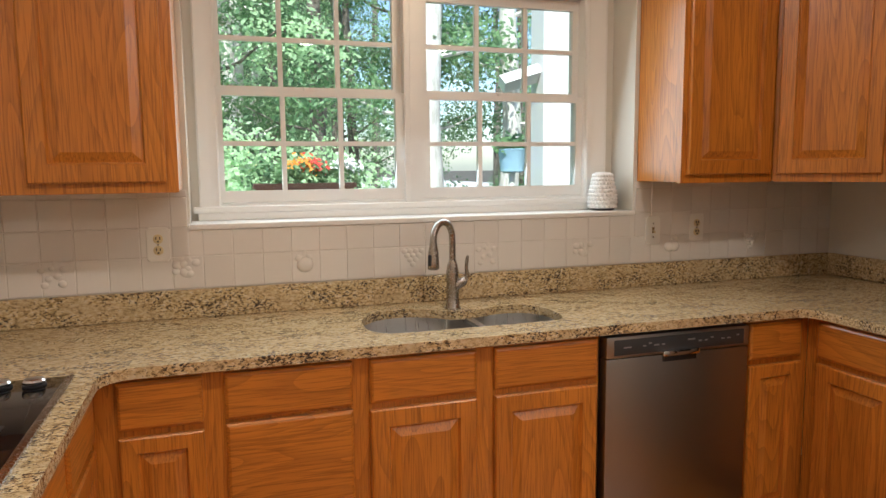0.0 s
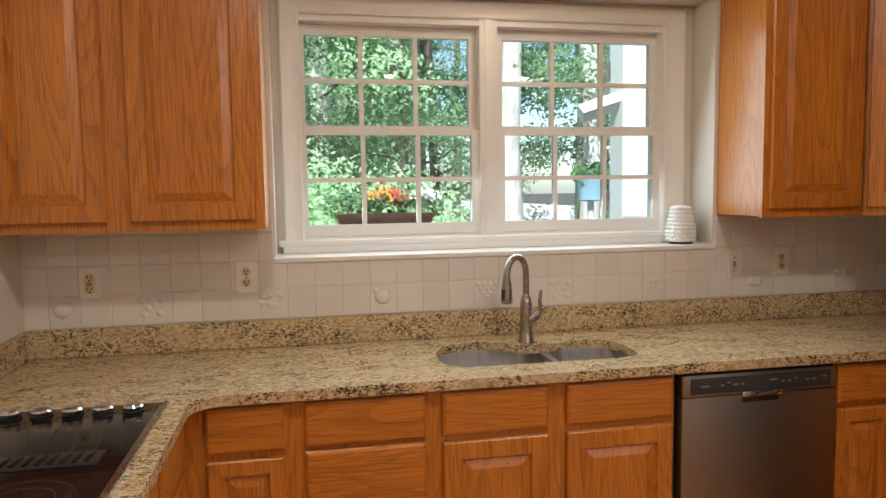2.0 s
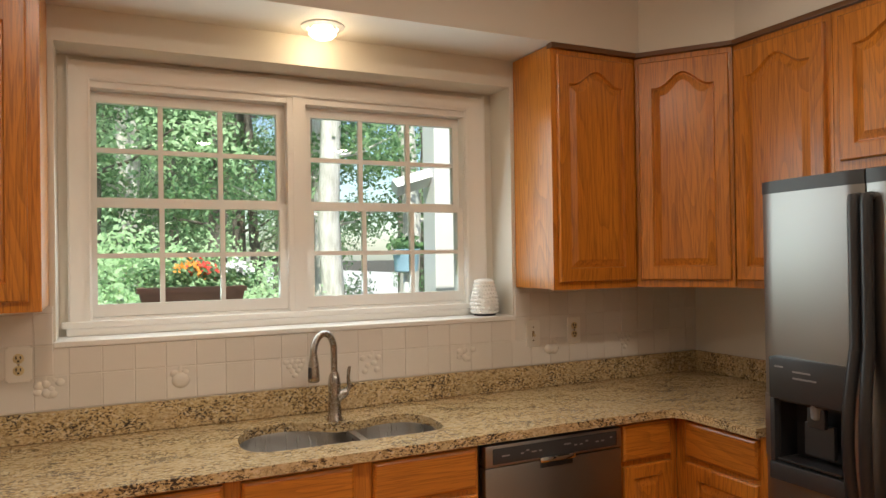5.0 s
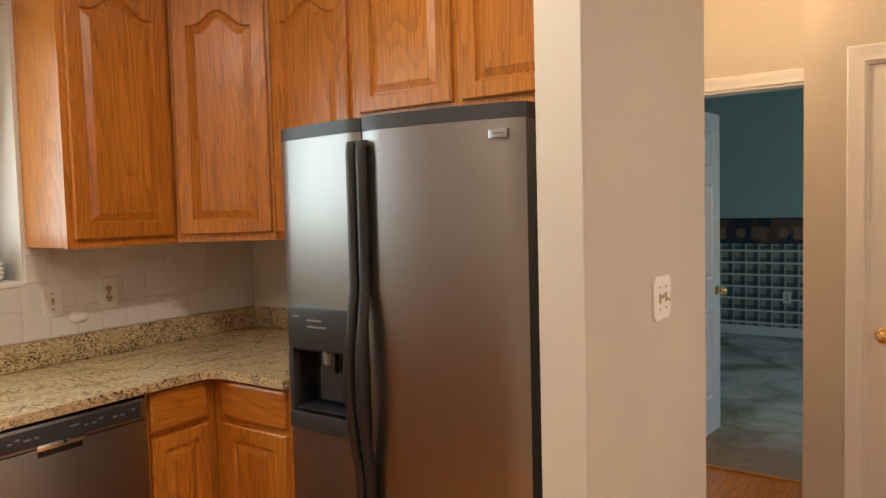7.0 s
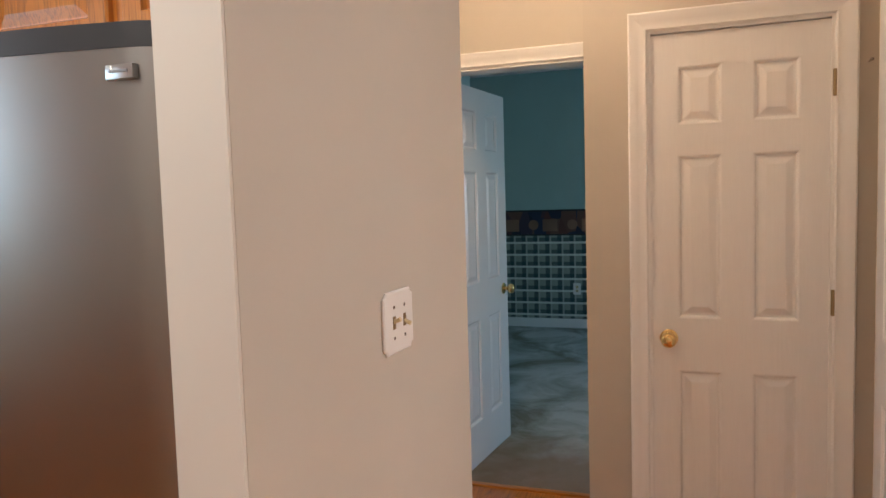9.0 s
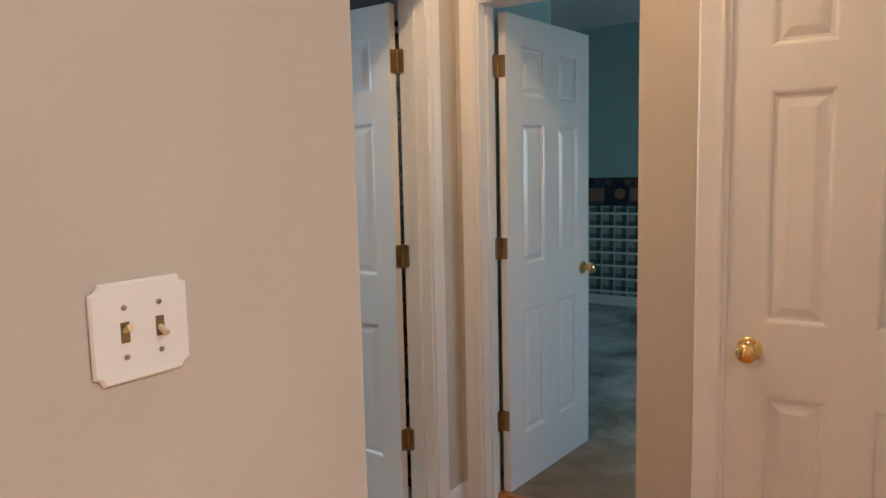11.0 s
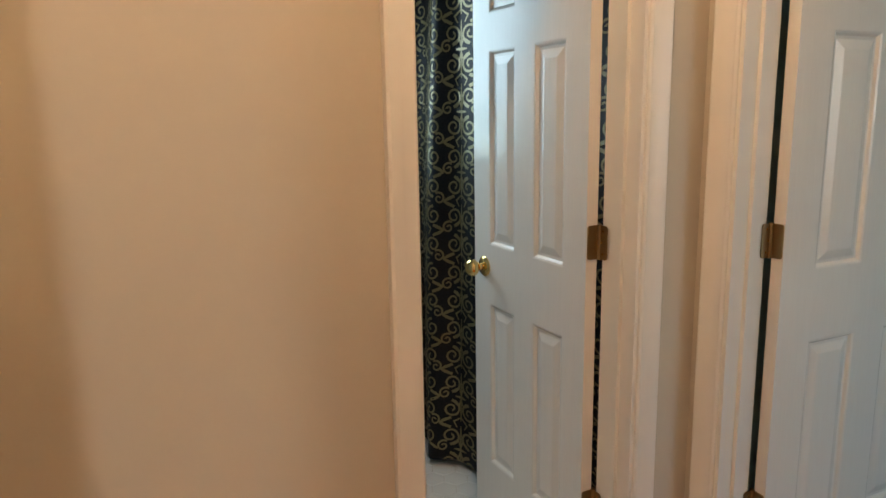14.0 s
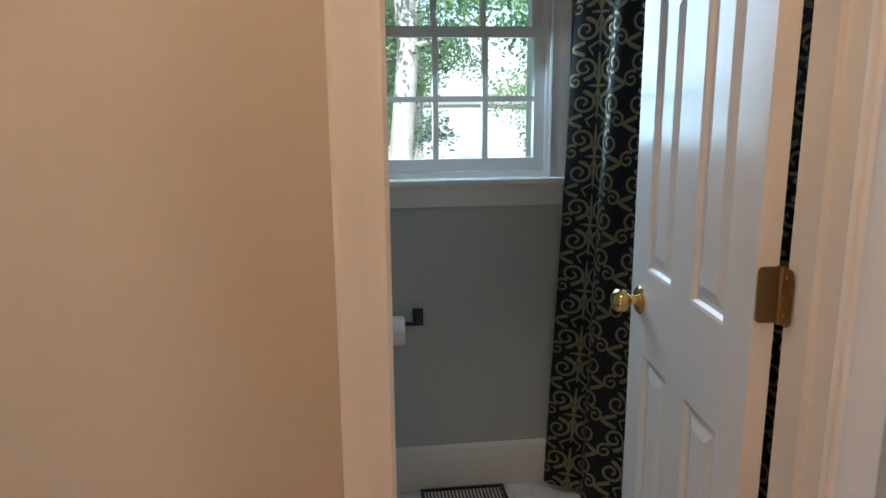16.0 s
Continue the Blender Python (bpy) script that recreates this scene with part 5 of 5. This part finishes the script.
part("brace", tube([(2.52, 5.0, 2.12), (2.20, 5.0, 2.02)], 0.065, 4), WHITE, deck, smooth=False)
part("top_rail", boxes((-2.78, 2.48, 4.86, 4.96, 1.09, 1.14)), WHITE, deck, smooth=False)
pb = thing("planter_box", pose(0.77, 4.91, 1.1405), "terracotta trough planter full of flowers on the rail", "planter")
bm = bmesh.new()
loops(bm, [[(-0.27, -0.09, 0), (0.27, -0.09, 0), (0.27, 0.09, 0), (-0.27, 0.09, 0)], [(-0.31, -0.11, 0.17), (0.31, -0.11, 0.17), (0.31, 0.11, 0.17), (-0.31, 0.11, 0.17)],
           [(-0.325, -0.12, 0.17), (0.325, -0.12, 0.17), (0.325, 0.12, 0.17), (-0.325, 0.12, 0.17)], [(-0.325, -0.12, 0.20), (0.325, -0.12, 0.20), (0.325, 0.12, 0.20), (-0.325, 0.12, 0.20)]])
bmesh.ops.recalc_face_normals(bm, faces=bm.faces)
part("trough", bm, TERRA, pb, smooth=False)
leaf_cloud("foliage", pb, LEAF, [(x * 0.1, 0, 0.27, 0.11) for x in range(-3, 4)], 90, 0.022, 21)
for nm, col, bx in (("red_blossoms", (0.6, 0.05, 0.03), 0.02), ("orange_blossoms", (0.75, 0.28, 0.03), -0.04), ("white_blossoms", (0.8, 0.8, 0.8), 0.24)):
    leaf_cloud(nm, pb, paint(nm, col, 0.6), [(bx, -0.04, 0.33, 0.08), (bx + 0.08, -0.05, 0.30, 0.06)], 45, 0.018, 31)
hp = thing("plant_stand", pose(2.39, 5.25, -0.70), "pale blue pot of greenery on a slim stand", "plant stand")
part("stand", tube([(0, 0, -0.30), (0, 0, 2.09)], 0.025, 10), WHITE, hp)
part("pot", lathe([(0.065, 2.09), (0.09, 2.10), (0.105, 2.25), (0.112, 2.265), (0.10, 2.27)], 24), paint("pale_blue_glaze", (0.35, 0.55, 0.68), 0.4), hp)
leaf_cloud("foliage", hp, LEAF, [(0, 0, 2.31, 0.11), (0.07, 0, 2.29, 0.09), (-0.07, 0, 2.29, 0.09)], 120, 0.022, 23)

# ---- wall tiles, floor strips, floor tiles ----
tiles = solid("tile_backing", boxes((WX, EX, WY - 0.0045, WY - 0.0005, 1.0125, 1.2225), (WX, 0.118, WY - 0.0045, WY - 0.0005, 1.2225, 1.366), (1.937, EX, WY - 0.0045, WY - 0.0005, 1.2225, 1.366)), GROUT, "off-white glazed tile backsplash", "backsplash", "structure")
tile_mesh = {}


def tile_ob(x0, x1, z0, z1):
    key = (round(x1 - x0, 4), round(z1 - z0, 4))
    if key not in tile_mesh:
        a, b = key
        bm = bmesh.new()
        ring = lambda e, y: [(e, y, e), (a - e, y, e), (a - e, y, b - e), (e, y, b - e)]
        loops(bm, [ring(0, 0), ring(0, -0.001), ring(0.002, -0.0025)], cap0=False)
        bmesh.ops.recalc_face_normals(bm, faces=bm.faces)
        tile_mesh[key] = finish("wall_tile", bm, TILE, False)
    ob = new("wall_tile", tile_mesh[key])
    ob.parent = tiles
    ob.location = (x0, WY - 0.0046, z0)


PT, G = 0.1032, 0.0012
zl = [1.0135, 1.1305, 1.2345, 1.3405, 1.367]
for j in range(4):
    x = -0.25 - 5 * PT
    while x < EX:
        a, b = max(x, WX), min(x + PT, EX)
        z1 = zl[j + 1]
        if j >= 1:
            if a < 0.118 < b:
                b = 0.118
            if a < 1.937 < b:
                a = 1.937
            if 0.117 < (a + b) / 2 < 1.937:
                if j == 1:
                    z1 = 1.2225
                else:
                    x += PT
                    continue
        if b - a > 0.01:
            tile_ob(a + G, b - G, zl[j] + G, z1 - G)
        x += PT

plank_mesh = {}
rp = random.Random(4)
for i in range(20):
    y = 0.50 + i * 0.0575 - 0.06
    x = 3.1 + rp.uniform(-0.4, 0)
    while x < 4.625:
        L = rp.choice((0.5, 0.7, 0.9))
        e = min(x + L, 4.625)
        key = round(e - x, 3)
        if key not in plank_mesh:
            bm = boxes((0, key - 0.001, 0.0005, 0.057, -0.0115, 0), bevel=0.0006, seg=1)
            plank_mesh[key] = finish("plank", bm, OAK_H, False)
        if y + 0.0575 < 1.41:
            ob = new("plank", plank_mesh[key])
            ob.parent, ob.location = floor, (x, y, 0)
        x += L
rest = solid("floor_boards", boxes(*[(-0.9, 2.68, y, y + 0.057, -0.0115, -0.001) for y in np.arange(-3.0, 2.84, 0.0575)],
                                  *[(2.68, 4.625, y, y + 0.057, -0.0115, -0.001) for y in np.arange(-3.0, 0.38, 0.0575)]), OAK_H, "narrow oak strip floor boards", "floor boards", "stuff")
bm = bmesh.new()
R = 0.052
loops(bm, [[(r * math.cos(math.pi / 3 * i), r * math.sin(math.pi / 3 * i), z) for i in range(6)] for r, z in ((R - 0.0012, -0.004), (R - 0.0012, -0.001), (R - 0.003, 0.0))], cap0=False)
hexm = finish("hex_tile", bm, PORCELAIN, False)
for i in range(20):
    for j in range(17):
        x, y = 3.10 + i * R * 1.5, 1.46 + j * R * math.sqrt(3) + (R * math.sqrt(3) / 2 if i % 2 else 0)
        if x < 4.52 and y < 2.82 and (y > 1.58 or 3.72 < x < 4.27):
            ob = new("hex_tile", hexm)
            ob.parent, ob.location = bath_floor, (x, y, 0)
